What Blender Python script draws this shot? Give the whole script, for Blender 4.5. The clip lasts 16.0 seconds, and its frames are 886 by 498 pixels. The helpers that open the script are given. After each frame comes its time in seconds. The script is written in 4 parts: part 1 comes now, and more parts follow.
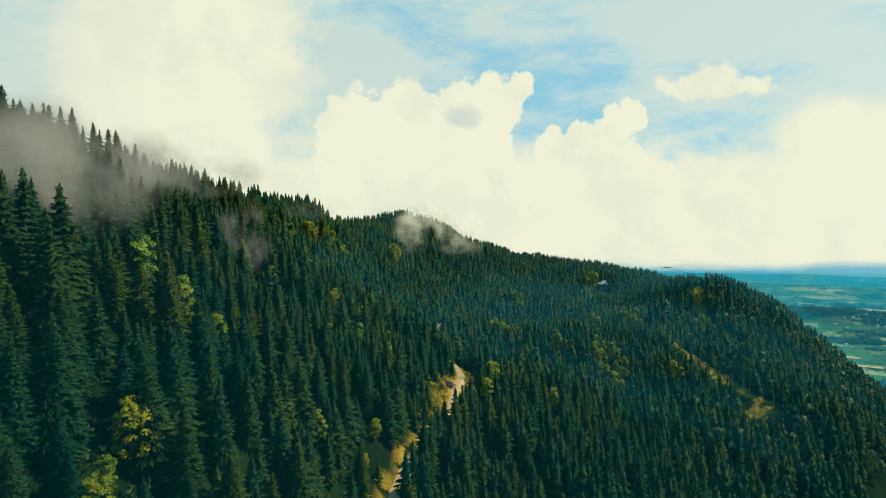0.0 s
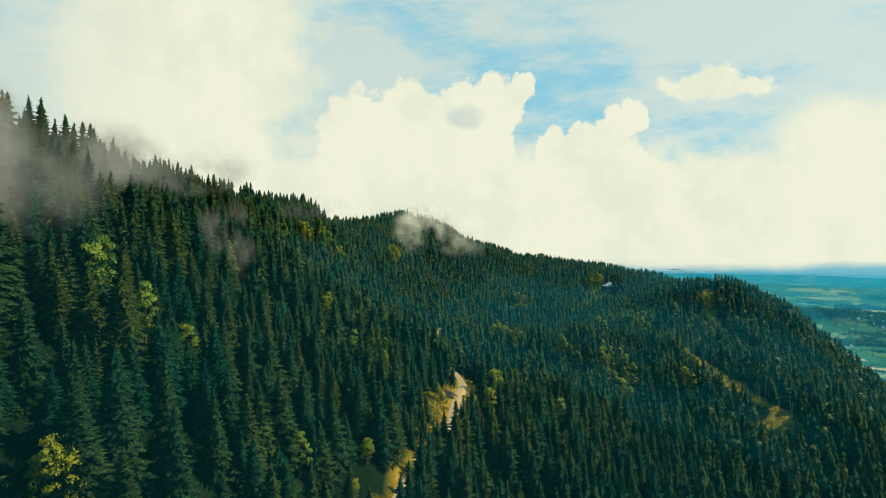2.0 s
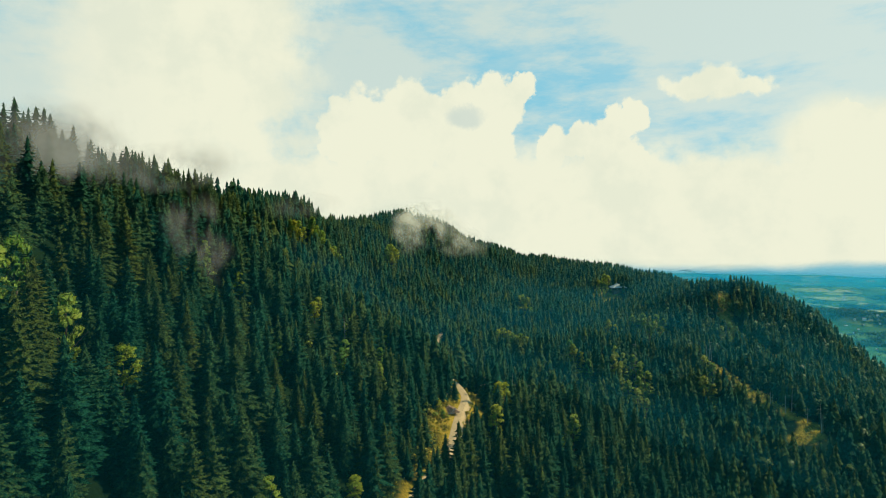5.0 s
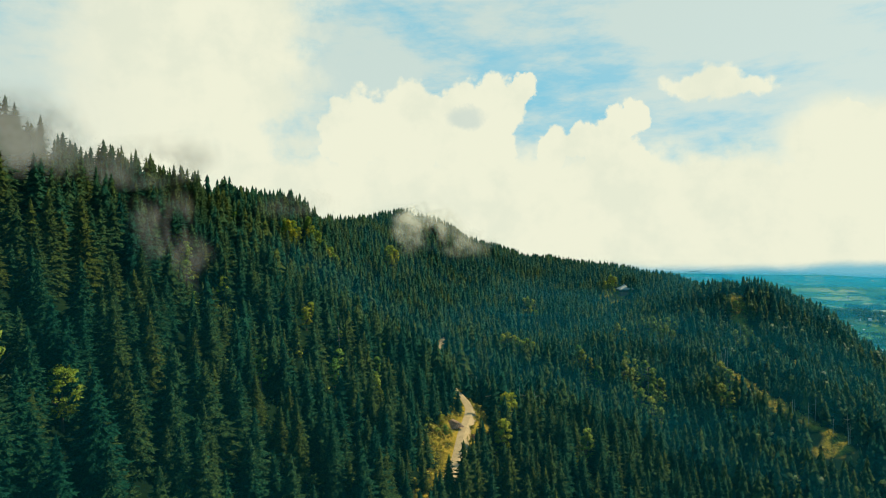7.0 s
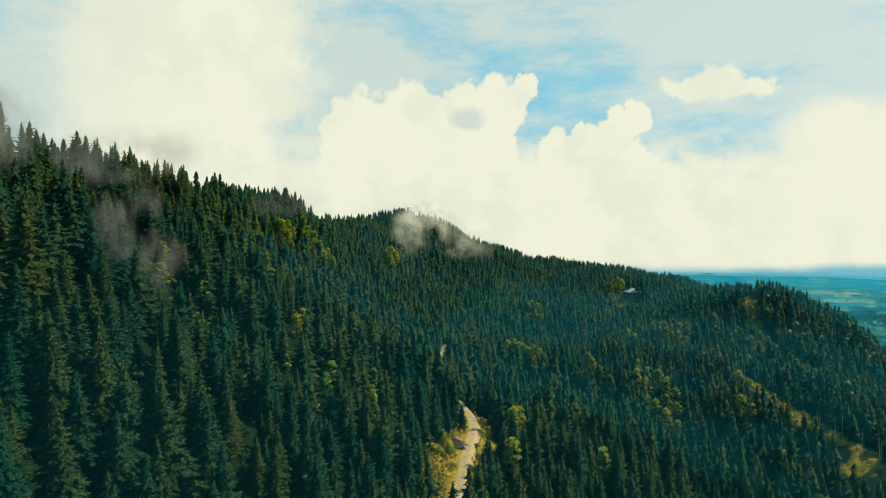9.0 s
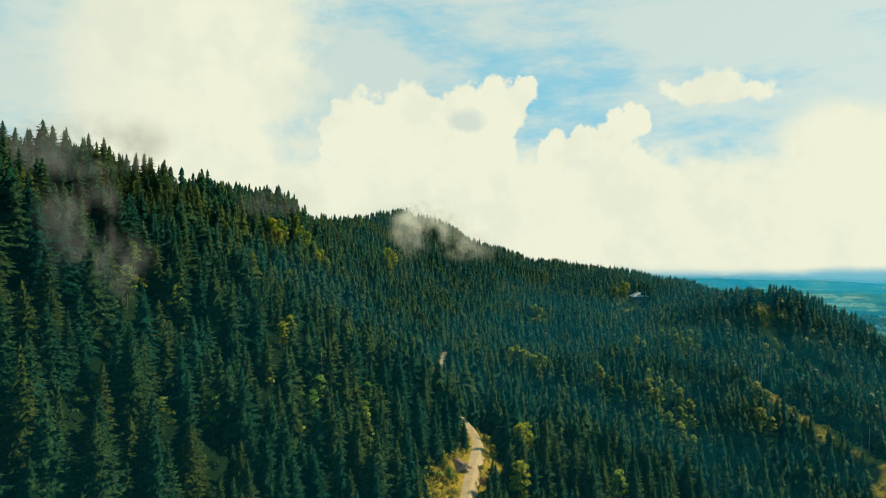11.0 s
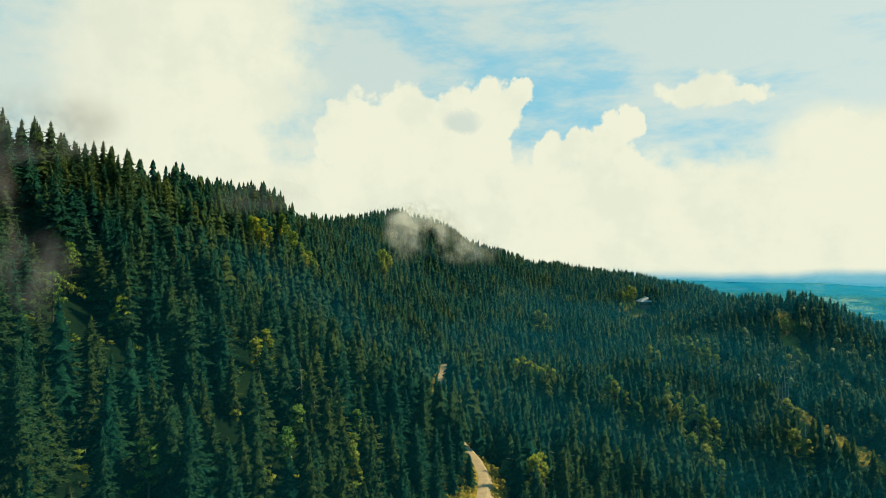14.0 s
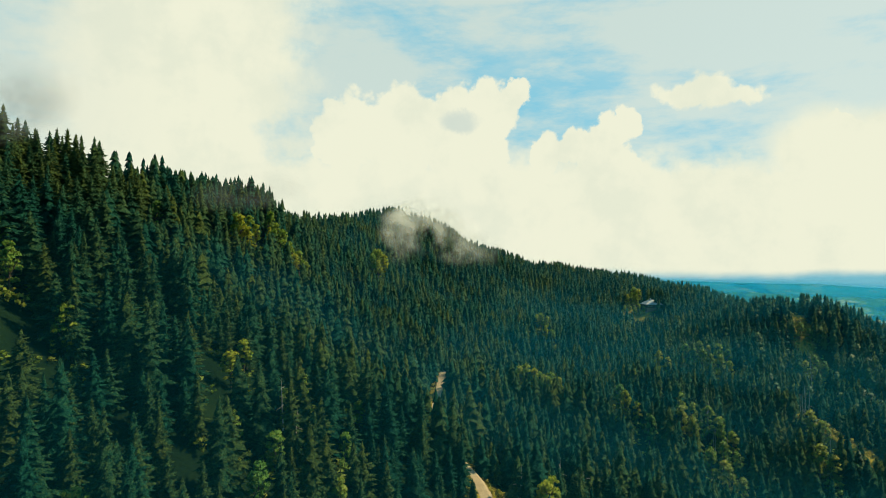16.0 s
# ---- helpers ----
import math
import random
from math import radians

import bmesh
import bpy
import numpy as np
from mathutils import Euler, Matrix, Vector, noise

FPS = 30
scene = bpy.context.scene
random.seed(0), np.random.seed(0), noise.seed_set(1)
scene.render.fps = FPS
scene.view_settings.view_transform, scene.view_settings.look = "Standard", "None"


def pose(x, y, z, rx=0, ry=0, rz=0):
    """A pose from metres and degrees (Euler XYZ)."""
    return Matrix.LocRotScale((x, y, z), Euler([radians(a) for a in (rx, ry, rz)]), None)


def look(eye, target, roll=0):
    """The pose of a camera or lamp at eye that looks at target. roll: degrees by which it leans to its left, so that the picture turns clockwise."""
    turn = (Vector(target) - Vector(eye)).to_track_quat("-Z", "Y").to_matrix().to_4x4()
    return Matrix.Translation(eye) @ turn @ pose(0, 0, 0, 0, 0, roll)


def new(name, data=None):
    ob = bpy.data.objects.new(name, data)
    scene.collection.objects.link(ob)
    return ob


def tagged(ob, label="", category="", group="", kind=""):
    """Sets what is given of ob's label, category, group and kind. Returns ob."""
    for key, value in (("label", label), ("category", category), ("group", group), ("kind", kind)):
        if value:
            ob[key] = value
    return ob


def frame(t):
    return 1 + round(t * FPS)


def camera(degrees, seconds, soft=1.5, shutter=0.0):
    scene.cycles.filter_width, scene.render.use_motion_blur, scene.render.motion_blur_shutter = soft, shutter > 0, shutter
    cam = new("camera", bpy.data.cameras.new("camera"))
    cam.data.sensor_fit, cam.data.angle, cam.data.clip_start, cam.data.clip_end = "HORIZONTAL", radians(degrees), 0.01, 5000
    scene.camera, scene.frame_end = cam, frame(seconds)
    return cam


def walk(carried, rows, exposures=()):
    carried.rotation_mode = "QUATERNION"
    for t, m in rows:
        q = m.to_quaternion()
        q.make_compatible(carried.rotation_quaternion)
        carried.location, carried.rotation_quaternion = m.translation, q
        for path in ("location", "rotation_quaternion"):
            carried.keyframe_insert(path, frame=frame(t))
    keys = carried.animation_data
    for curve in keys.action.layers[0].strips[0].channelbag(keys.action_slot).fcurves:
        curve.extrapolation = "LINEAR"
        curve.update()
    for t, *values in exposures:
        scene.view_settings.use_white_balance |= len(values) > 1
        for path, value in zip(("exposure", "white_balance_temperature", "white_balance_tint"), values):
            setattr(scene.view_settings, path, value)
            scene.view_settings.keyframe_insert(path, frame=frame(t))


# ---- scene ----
cam = camera(75.6, 16.0, soft=1.0)
METRES, EYE, TILT, LEAN, TURN = 170.0, 450.0, 0.0, 0.0, 0.0
ROWS = [
    (0.0, 0.0, 0.0, 0.0, -0.0, -0.71, 0.26),
    (0.5, 0.0012, 0.0282, 0.0006, 0.04, -0.72, 0.26),
    (1.0, 0.0024, 0.0586, 0.0006, 0.06, -0.72, 0.28),
    (1.5, 0.0033, 0.0865, 0.0011, 0.09, -0.69, 0.25),
    (2.0, 0.0046, 0.115, 0.0015, 0.14, -0.65, 0.26),
    (2.5, 0.0048, 0.1421, 0.0017, 0.17, -0.64, 0.23),
    (3.0, 0.0054, 0.171, 0.002, 0.19, -0.65, 0.23),
    (3.5, 0.005, 0.1987, 0.0022, 0.19, -0.66, 0.25),
    (4.0, 0.0043, 0.2297, 0.0027, 0.18, -0.68, 0.25),
    (6.5, 0.0017, 0.3807, 0.0022, 0.29, -0.62, 0.5),
    (7.0, 0.0002, 0.4138, 0.0021, 0.32, -0.6, 0.48),
    (7.5, -0.001, 0.4443, 0.0021, 0.35, -0.57, 0.44),
    (8.0, -0.0026, 0.4777, 0.0022, 0.41, -0.54, 0.41),
    (8.5, -0.004, 0.5085, 0.0027, 0.43, -0.54, 0.35),
    (9.0, -0.0057, 0.542, 0.0029, 0.42, -0.52, 0.32),
    (11.5, -0.0145, 0.7016, 0.0038, 0.27, -0.32, -0.01),
    (12.0, -0.0172, 0.735, 0.0046, 0.21, -0.3, -0.04),
    (12.5, -0.0199, 0.7663, 0.005, 0.11, -0.27, -0.09),
    (13.0, -0.0232, 0.8002, 0.0057, 0.01, -0.25, -0.11),
    (13.5, -0.026, 0.8317, 0.0061, -0.08, -0.23, -0.12),
    (14.0, -0.0287, 0.8659, 0.0064, -0.18, -0.23, -0.16),
    (14.5, -0.0311, 0.8976, 0.0066, -0.27, -0.25, -0.2),
    (15.0, -0.0332, 0.9319, 0.007, -0.36, -0.26, -0.24),
    (15.5, -0.0351, 0.9639, 0.0069, -0.45, -0.26, -0.28),
    (16.0, -0.0369, 0.9985, 0.0071, -0.53, -0.25, -0.34),
]
walk(cam, [(t, pose(0, 0, EYE, TILT, LEAN, TURN) @ pose(METRES * x, METRES * y, METRES * z, 90 + pitch, roll, yaw)) for t, x, y, z, yaw, pitch, roll in ROWS])

# ---------------------------------------------------------------- light
SUN_ELEVATION, SUN_AZIMUTH = 44.0, 64.0     # degrees; azimuth from +y towards +x
_el, _az = radians(SUN_ELEVATION), radians(SUN_AZIMUTH)
sun_way = Vector((math.sin(_az) * math.cos(_el), math.cos(_az) * math.cos(_el), math.sin(_el)))
sun = new("sun", bpy.data.lights.new("sun", "SUN"))
sun.data.energy, sun.data.angle, sun.data.color = 5.0, radians(3.0), (1.0, 0.82, 0.46)
sun.matrix_world = look(sun_way * 1000, (0, 0, 0))
scene.view_settings.exposure = 0.3


class Graph:
    """Short hand for node trees."""

    def __init__(self, tree):
        self.tree = tree
        tree.nodes.clear()

    def node(self, kind, out=0, ins=None, **props):
        n = self.tree.nodes.new(kind)
        for key, value in props.items():
            if key == "ramp":
                while len(n.color_ramp.elements) < len(value):
                    n.color_ramp.elements.new(0.5)
                for e, (p, c) in zip(n.color_ramp.elements, value):
                    e.position = p
                    e.color = (c, c, c, 1) if isinstance(c, (int, float)) else (*c, 1)
            elif key == "operation":
                n.operation = value
            elif key == "blend":
                n.data_type, n.blend_type = "RGBA", value
            elif key == "sky_type":
                n.sky_type = value
            elif key == "attribute_name":
                n.attribute_name = value
            elif key == "feature":
                n.feature = value
            elif key == "interpolation":
                n.color_ramp.interpolation = value
        for key, value in (ins or {}).items():
            if isinstance(value, bpy.types.NodeSocket):
                self.tree.links.new(value, n.inputs[key])
            else:
                n.inputs[key].default_value = value
        return n.outputs[out] if len(n.outputs) else None

    def math(self, op, a, b=0.0, clamp=False):
        n = self.tree.nodes.new("ShaderNodeMath")
        n.operation, n.use_clamp = op, clamp
        for i, v in enumerate((a, b)):
            if isinstance(v, bpy.types.NodeSocket):
                self.tree.links.new(v, n.inputs[i])
            else:
                n.inputs[i].default_value = v
        return n.outputs[0]

    def mix(self, f, a, b, blend="MIX"):
        a = (*a, 1) if isinstance(a, tuple) else a
        b = (*b, 1) if isinstance(b, tuple) else b
        return self.node("ShaderNodeMix", out=2, ins={0: f, 6: a, 7: b}, blend=blend)

    def noise(self, vec, scale, detail=4.0, rough=0.55, out=0):
        return self.node("ShaderNodeTexNoise", out=out, ins={"Vector": vec, "Scale": scale, "Detail": detail, "Roughness": rough})

    def ramp(self, f, stops):
        return self.node("ShaderNodeValToRGB", ins={0: f}, ramp=stops)

    def step(self, f, lo, hi):
        n = self.tree.nodes.new("ShaderNodeMapRange")
        n.interpolation_type = "SMOOTHSTEP"
        self.tree.links.new(f, n.inputs[0])
        n.inputs[1].default_value, n.inputs[2].default_value = lo, hi
        return n.outputs[0]


def make_world():
    world = bpy.data.worlds.new("sky")
    scene.world = world
    world.use_nodes = True
    g = Graph(world.node_tree)
    sky = g.node("ShaderNodeTexSky", sky_type="NISHITA")
    st = sky.node
    st.sun_disc, st.sun_elevation, st.sun_rotation = False, _el, _az
    way = g.node("ShaderNodeTexCoord", out=0)
    # sideways and upward slopes of the direction, as seen towards +y
    sep = g.node("ShaderNodeSeparateXYZ", ins={0: way}).node
    ahead = g.math("MAXIMUM", sep.outputs[1], 0.12)
    wob = g.noise(way, 13.0, 7.0, 0.62, out=1)
    wsep = g.node("ShaderNodeSeparateXYZ", ins={0: wob}).node
    u = g.math("DIVIDE", sep.outputs[0], ahead)
    v = g.math("DIVIDE", sep.outputs[2], ahead)
    uu = g.math("ADD", u, g.math("MULTIPLY", g.math("SUBTRACT", wsep.outputs[0], 0.5), 0.07))
    vv = g.math("ADD", v, g.math("MULTIPLY", g.math("SUBTRACT", wsep.outputs[1], 0.5), 0.07))
    place = g.node("ShaderNodeCombineXYZ", ins={0: uu, 1: vv})
    billow = g.node("ShaderNodeTexVoronoi", ins={"Vector": way, "Scale": 30.0, "Detail": 3.0})
    heap = g.math("MULTIPLY", g.math("SUBTRACT", 0.45, billow), 0.45)

    def heads(rows):
        """The outline of heaped cloud: the union of round heads, above nought inside."""
        best = None
        for cu, cv, ru, rv in rows:
            q = g.node("ShaderNodeVectorMath", operation="SUBTRACT", ins={0: place, 1: (cu, cv, 0.0)})
            q = g.node("ShaderNodeVectorMath", operation="DIVIDE", ins={0: q, 1: (ru, rv, 1.0)})
            d = g.math("SUBTRACT", 1.0, g.node("ShaderNodeVectorMath", out=1, operation="LENGTH", ins={0: q}))
            best = d if best is None else g.math("MAXIMUM", best, d)
        return best

    # cumulus bank: crisp heads over a soft base, a tall soft column, and heads to the east
    crisp = heads([(-0.165, 0.195, 0.080, 0.098), (-0.055, 0.195, 0.100, 0.105), (0.035, 0.195, 0.085, 0.105), (0.088, 0.235, 0.068, 0.078), (0.135, 0.268, 0.040, 0.032),
                   (0.06, 0.14, 0.10, 0.10), (0.195, 0.155, 0.045, 0.055), (0.250, 0.170, 0.050, 0.052), (0.297, 0.197, 0.046, 0.052), (0.330, 0.222, 0.036, 0.042), (0.30, 0.13, 0.09, 0.07),
                   (0.715, 0.200, 0.050, 0.058)])
    bank = g.step(g.math("ADD", crisp, g.math("MULTIPLY", heap, 0.6)), 0.0, 0.16)
    base = g.math("SUBTRACT", 1.0, g.step(g.math("SUBTRACT", vv, g.math("MULTIPLY", heap, 0.05)), 0.145, 0.200))
    east = g.step(heads([(0.70, 0.16, 0.16, 0.11), (0.80, 0.17, 0.13, 0.11)]), 0.0, 0.42)
    bank = g.math("MAXIMUM", g.math("MAXIMUM", bank, base), east)
    lean = g.math("ADD", uu, g.math("MULTIPLY", g.math("SUBTRACT", wsep.outputs[2], 0.5), 0.24))
    column = g.math("MULTIPLY", g.math("SUBTRACT", 1.0, g.step(lean, -0.30, -0.165)), g.step(lean, -0.83, -0.60))
    bank = g.math("MAXIMUM", bank, column)
    # small lens-shaped cloud
    puff = heads([(0.430, 0.273, 0.058, 0.036), (0.480, 0.280, 0.075, 0.046), (0.535, 0.270, 0.052, 0.036)])
    puff = g.step(g.math("ADD", puff, g.math("MULTIPLY", heap, 0.9)), 0.0, 0.30)
    cumulus = g.math("MAXIMUM", bank, puff)
    # high thin cloud with blue gaps
    flat = g.node("ShaderNodeMapping", ins={0: way, 3: (1.0, 1.0, 3.2)})
    thin = g.step(g.noise(flat, 3.1, 7.0, 0.62), 0.34, 0.56)
    thin = g.math("MAXIMUM", thin, g.math("MULTIPLY", g.step(v, 0.24, 0.38), g.step(g.noise(flat, 6.0, 7.0, 0.62), 0.26, 0.66)))
    high = g.mix(thin, (0.23, 0.62, 0.76), (0.66, 0.79, 0.70))
    clear = g.mix(1.0, sky, (0.10, 0.10, 0.10), "MULTIPLY")
    clear = g.mix(0.85, clear, high)
    # clearer, deeper blue overhead and behind
    over = g.step(g.math("SUBTRACT", sep.outputs[2], g.math("MULTIPLY", sep.outputs[1], 0.45)), 0.0, 0.55)
    clear = g.mix(over, clear, g.mix(thin, (0.03, 0.30, 0.52), (0.11, 0.40, 0.55)))
    lump = g.noise(way, 9.0, 6.0, 0.6)
    cream = g.mix(g.step(lump, 0.36, 0.56), (0.80, 0.83, 0.66), (0.87, 0.88, 0.69))
    # duller cloud towards the ridge side
    cream = g.mix(g.math("MULTIPLY", g.step(g.math("MULTIPLY", uu, -1.0), 0.42, 0.85), 0.4), cream, (0.58, 0.66, 0.60))
    # greyer hollow in the bank
    hu = g.math("DIVIDE", g.math("SUBTRACT", uu, 0.038), 0.042)
    hv = g.math("DIVIDE", g.math("SUBTRACT", vv, 0.222), 0.024)
    hollow = g.math("SUBTRACT", 1.0, g.step(g.math("ADD", g.math("MULTIPLY", hu, hu), g.math("MULTIPLY", hv, hv)), 0.2, 1.3))
    cream = g.mix(g.math("MULTIPLY", hollow, 0.7), cream, (0.58, 0.68, 0.62))
    col = g.mix(cumulus, clear, cream)
    # grey-white undersides above the horizon, blue haze on it
    haze = g.math("SUBTRACT", 1.0, g.step(g.math("ADD", g.math("SUBTRACT", v, g.math("MULTIPLY", g.step(u, 0.60, 0.72), 0.006)), g.math("MULTIPLY", lump, 0.03)), -0.042, -0.022))
    col = g.mix(haze, col, (0.19, 0.50, 0.60))
    back = g.node("ShaderNodeBackground", ins={0: col, 1: 0.81})
    g.node("ShaderNodeOutputWorld", ins={0: back})


make_world()


# ---------------------------------------------------------------- materials
def material(name):
    m = bpy.data.materials.new(name)
    m.use_nodes = True
    return m, Graph(m.node_tree)


def finish(g, colour, rough=0.8, bump=None, height=0.1, through_light=0.0, spec=0.3):
    ins = {"Base Color": colour, "Roughness": rough, "Specular IOR Level": spec}
    if bump is not None:
        ins["Normal"] = g.node("ShaderNodeBump", ins={"Height": bump, "Distance": height, "Strength": 1.0})
    shade = g.node("ShaderNodeBsdfPrincipled", ins=ins)
    if through_light:
        glow = g.node("ShaderNodeBsdfTranslucent", ins={0: colour})
        shade = g.node("ShaderNodeMixShader", ins={0: through_light, 1: shade, 2: glow})
    g.node("ShaderNodeOutputMaterial", ins={0: shade})


def needles(name, dark, mid, light):
    """Conifer foliage: a tint for each tree, patches, fine twig grain, and shade painted into groves and gaps."""
    m, g = material(name)
    place = g.node("ShaderNodeNewGeometry")
    tint = g.node("ShaderNodeAttribute", out=2, attribute_name="tint")
    rnd = g.node("ShaderNodeObjectInfo", out=5)
    one = g.math("FRACT", g.math("ADD", tint, rnd))
    # broad patches, which also paint groves darker as if shaded by land and cloud
    patch = g.noise(place, 0.022, 4.0)
    flat = g.node("ShaderNodeMapping", ins={0: place, 3: (1.0, 1.0, 1.7)})
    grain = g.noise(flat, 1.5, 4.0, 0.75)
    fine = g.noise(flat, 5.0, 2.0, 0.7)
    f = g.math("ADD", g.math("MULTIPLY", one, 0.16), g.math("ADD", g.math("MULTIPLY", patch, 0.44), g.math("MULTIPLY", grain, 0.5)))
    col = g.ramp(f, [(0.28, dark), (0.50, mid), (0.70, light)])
    # shade between the twigs, multiplied into the colour along the grain
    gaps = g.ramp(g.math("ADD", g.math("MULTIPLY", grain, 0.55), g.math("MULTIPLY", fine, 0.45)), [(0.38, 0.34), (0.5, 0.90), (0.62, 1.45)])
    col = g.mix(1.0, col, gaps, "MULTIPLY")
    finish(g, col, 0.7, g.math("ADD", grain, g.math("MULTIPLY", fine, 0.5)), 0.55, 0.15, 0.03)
    return m


def leaves(name, a, b, c):
    m, g = material(name)
    place = g.node("ShaderNodeNewGeometry")
    tint = g.node("ShaderNodeAttribute", out=2, attribute_name="tint")
    rnd = g.node("ShaderNodeObjectInfo", out=5)
    island = g.node("ShaderNodeNewGeometry", out=8)
    one = g.math("FRACT", g.math("ADD", tint, rnd))
    f = g.math("ADD", g.math("MULTIPLY", one, 0.5), g.math("ADD", g.math("MULTIPLY", island, 0.3), g.math("MULTIPLY", g.noise(place, 0.6), 0.3)))
    finish(g, g.ramp(f, [(0.2, a), (0.5, b), (0.8, c)]), 0.6, None, 0.1, 0.45, 0.3)
    return m


def mottled(name, a, b, c, scale, rough=0.85, height=0.1, fine=12.0, spec=0.3):
    m, g = material(name)
    place = g.node("ShaderNodeNewGeometry")
    big = g.noise(place, scale, 5.0, 0.6)
    small = g.noise(place, scale * fine, 4.0, 0.65)
    f = g.math("ADD", g.math("MULTIPLY", big, 0.6), g.math("MULTIPLY", small, 0.4))
    finish(g, g.ramp(f, [(0.32, a), (0.5, b), (0.68, c)]), rough, small, height, 0.0, spec)
    return m


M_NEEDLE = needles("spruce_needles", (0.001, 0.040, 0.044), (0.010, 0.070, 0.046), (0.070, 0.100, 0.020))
M_LEAF = leaves("broad_leaves", (0.07, 0.18, 0.018), (0.19, 0.28, 0.016), (0.33, 0.35, 0.016))
M_DULL_LEAF = leaves("dull_leaves", (0.07, 0.16, 0.02), (0.15, 0.23, 0.022), (0.26, 0.28, 0.03))
M_BARK = mottled("spruce_bark", (0.045, 0.035, 0.028), (0.09, 0.07, 0.055), (0.16, 0.13, 0.105), 0.8, 0.9, 0.05)
M_GRAVEL = mottled("pale_gravel", (0.25, 0.19, 0.11), (0.33, 0.255, 0.15), (0.42, 0.335, 0.21), 0.5, 0.9, 0.04)
M_GRASS = leaves("meadow_grass", (0.15, 0.18, 0.02), (0.28, 0.27, 0.025), (0.40, 0.34, 0.045))
M_ROOF = mottled("grey_roof_sheet", (0.24, 0.25, 0.25), (0.32, 0.33, 0.33), (0.40, 0.41, 0.41), 0.7, 0.75, 0.01)
M_TIMBER = mottled("dark_weathered_timber", (0.05, 0.03, 0.022), (0.09, 0.055, 0.038), (0.15, 0.10, 0.07), 1.2, 0.8, 0.02)
M_WHITE = mottled("white_paint", (0.55, 0.54, 0.50), (0.65, 0.64, 0.6), (0.75, 0.74, 0.7), 1.5, 0.6, 0.01)
M_LOG_END = mottled("cut_wood", (0.56, 0.40, 0.32), (0.68, 0.52, 0.42), (0.78, 0.64, 0.54), 2.0, 0.8, 0.02)
M_SLASH = mottled("dead_branches", (0.14, 0.07, 0.045), (0.22, 0.11, 0.08), (0.30, 0.19, 0.15), 1.0, 0.9, 0.05)
M_LOG_SIDE = mottled("peeled_log", (0.26, 0.15, 0.10), (0.36, 0.23, 0.16), (0.46, 0.34, 0.26), 1.5, 0.8, 0.03)
M_PALE_ROOF = mottled("pale_roof", (0.36, 0.31, 0.28), (0.46, 0.41, 0.37), (0.56, 0.50, 0.46), 0.3, 0.8, 0.02)


def glass_pane():
    m, g = material("window_glass")
    finish(g, (0.02, 0.03, 0.035, 1), 0.08, None, 0, 0, 0.6)
    return m


M_PANE = glass_pane()

# ---------------------------------------------------------------- the land
# spot heights along its lines, metres east, north and above (or below) the first eye
WEST_CREST = [(-165, -60, 42), (-160, 80, 39), (-156, 190, 36), (-155, 228, 36), (-152, 262, 30), (-149, 300, 22), (-148, 340, 20), (-147, 385, 28), (-143, 425, 16), (-137, 455, 13), (-137, 488, 22), (-130, 513, 11), (-122, 534, 28),
              (-107, 590, 3), (-106, 627, 5), (-95, 680, 9), (-79, 720, 10), (-67, 770, 15)]
WEST_FLANK = [(-260, 100, 10), (-260, 400, -20), (-250, 700, -50), (-85, 155, -14), (-58, 130, -38), (-50, 0, -50), (-72, 235, -35), (-52, 200, -54), (-33, 211, -60), (-37, 160, -64), (-84, 290, -31), (-44, 259, -60), (-30, 270, -64),
              (-118, 380, -3), (-90, 403, -28), (-62, 401, -41), (-56, 342, -43), (-85, 490, -22), (-100, 516, -6), (-53, 470, -50), (-37, 400, -57), (-30, 520, -60), (-41, 565, -43), (-75, 540, -29), (-55, 620, -25), (-91, 656, -5)]
ROAD_LINE = [(-24, 140), (-18, 198), (-9, 252), (1.5, 289), (4.6, 312), (6.1, 323), (10, 346), (10.9, 360), (8.5, 372), (3, 383), (-6, 396), (-9.5, 415), (-8.5, 435), (-7.5, 448), (-5, 477), (-3, 508), (5, 560), (0, 620)]
ROAD_FALL = [(-24, 140, -88), (-18, 198, -88), (-9, 252, -88), (1.5, 289, -88), (10, 350, -84), (-9, 420, -79), (-2, 508, -74), (5, 560, -75)]
HOLLOW = [(40, 60, -112), (90, 180, -130), (36, 278, -100), (140, 330, -138), (74, 375, -102), (141, 455, -112), (124, 424, -120), (52, 443, -98), (77, 506, -86), (54, 570, -92), (82, 659, -76), (130, 520, -90), (172, 450, -108), (205, 442, -113), (190, 330, -140)]
SPUR = [(227, 436, -112), (191, 507, -94), (257, 565, -86), (262, 610, -56), (290, 622, -53), (305, 597, -57), (371, 650, -85), (437, 570, -160), (330, 440, -150), (271, 412, -122), (270, 513, -100), (213, 755, -60), (203, 712, -77), (190, 690, -79), (180, 597, -86), (134, 655, -80), (330, 760, -74), (430, 760, -130), (250, 250, -200), (100, 0, -150)]
FAR_HILL = [(-47, 830, 31), (-15, 845, 20), (45, 880, -9), (165, 930, -38), (292, 960, -62), (-19, 697, -39), (4, 660, -60), (28, 645, -67), (70, 800, -52), (-160, 900, -40), (0, 1050, -40), (232, 805, -54), (262, 825, -55), (308, 832, -60), (130, 850, -50), (420, 1000, -150), (200, 1150, -90)]


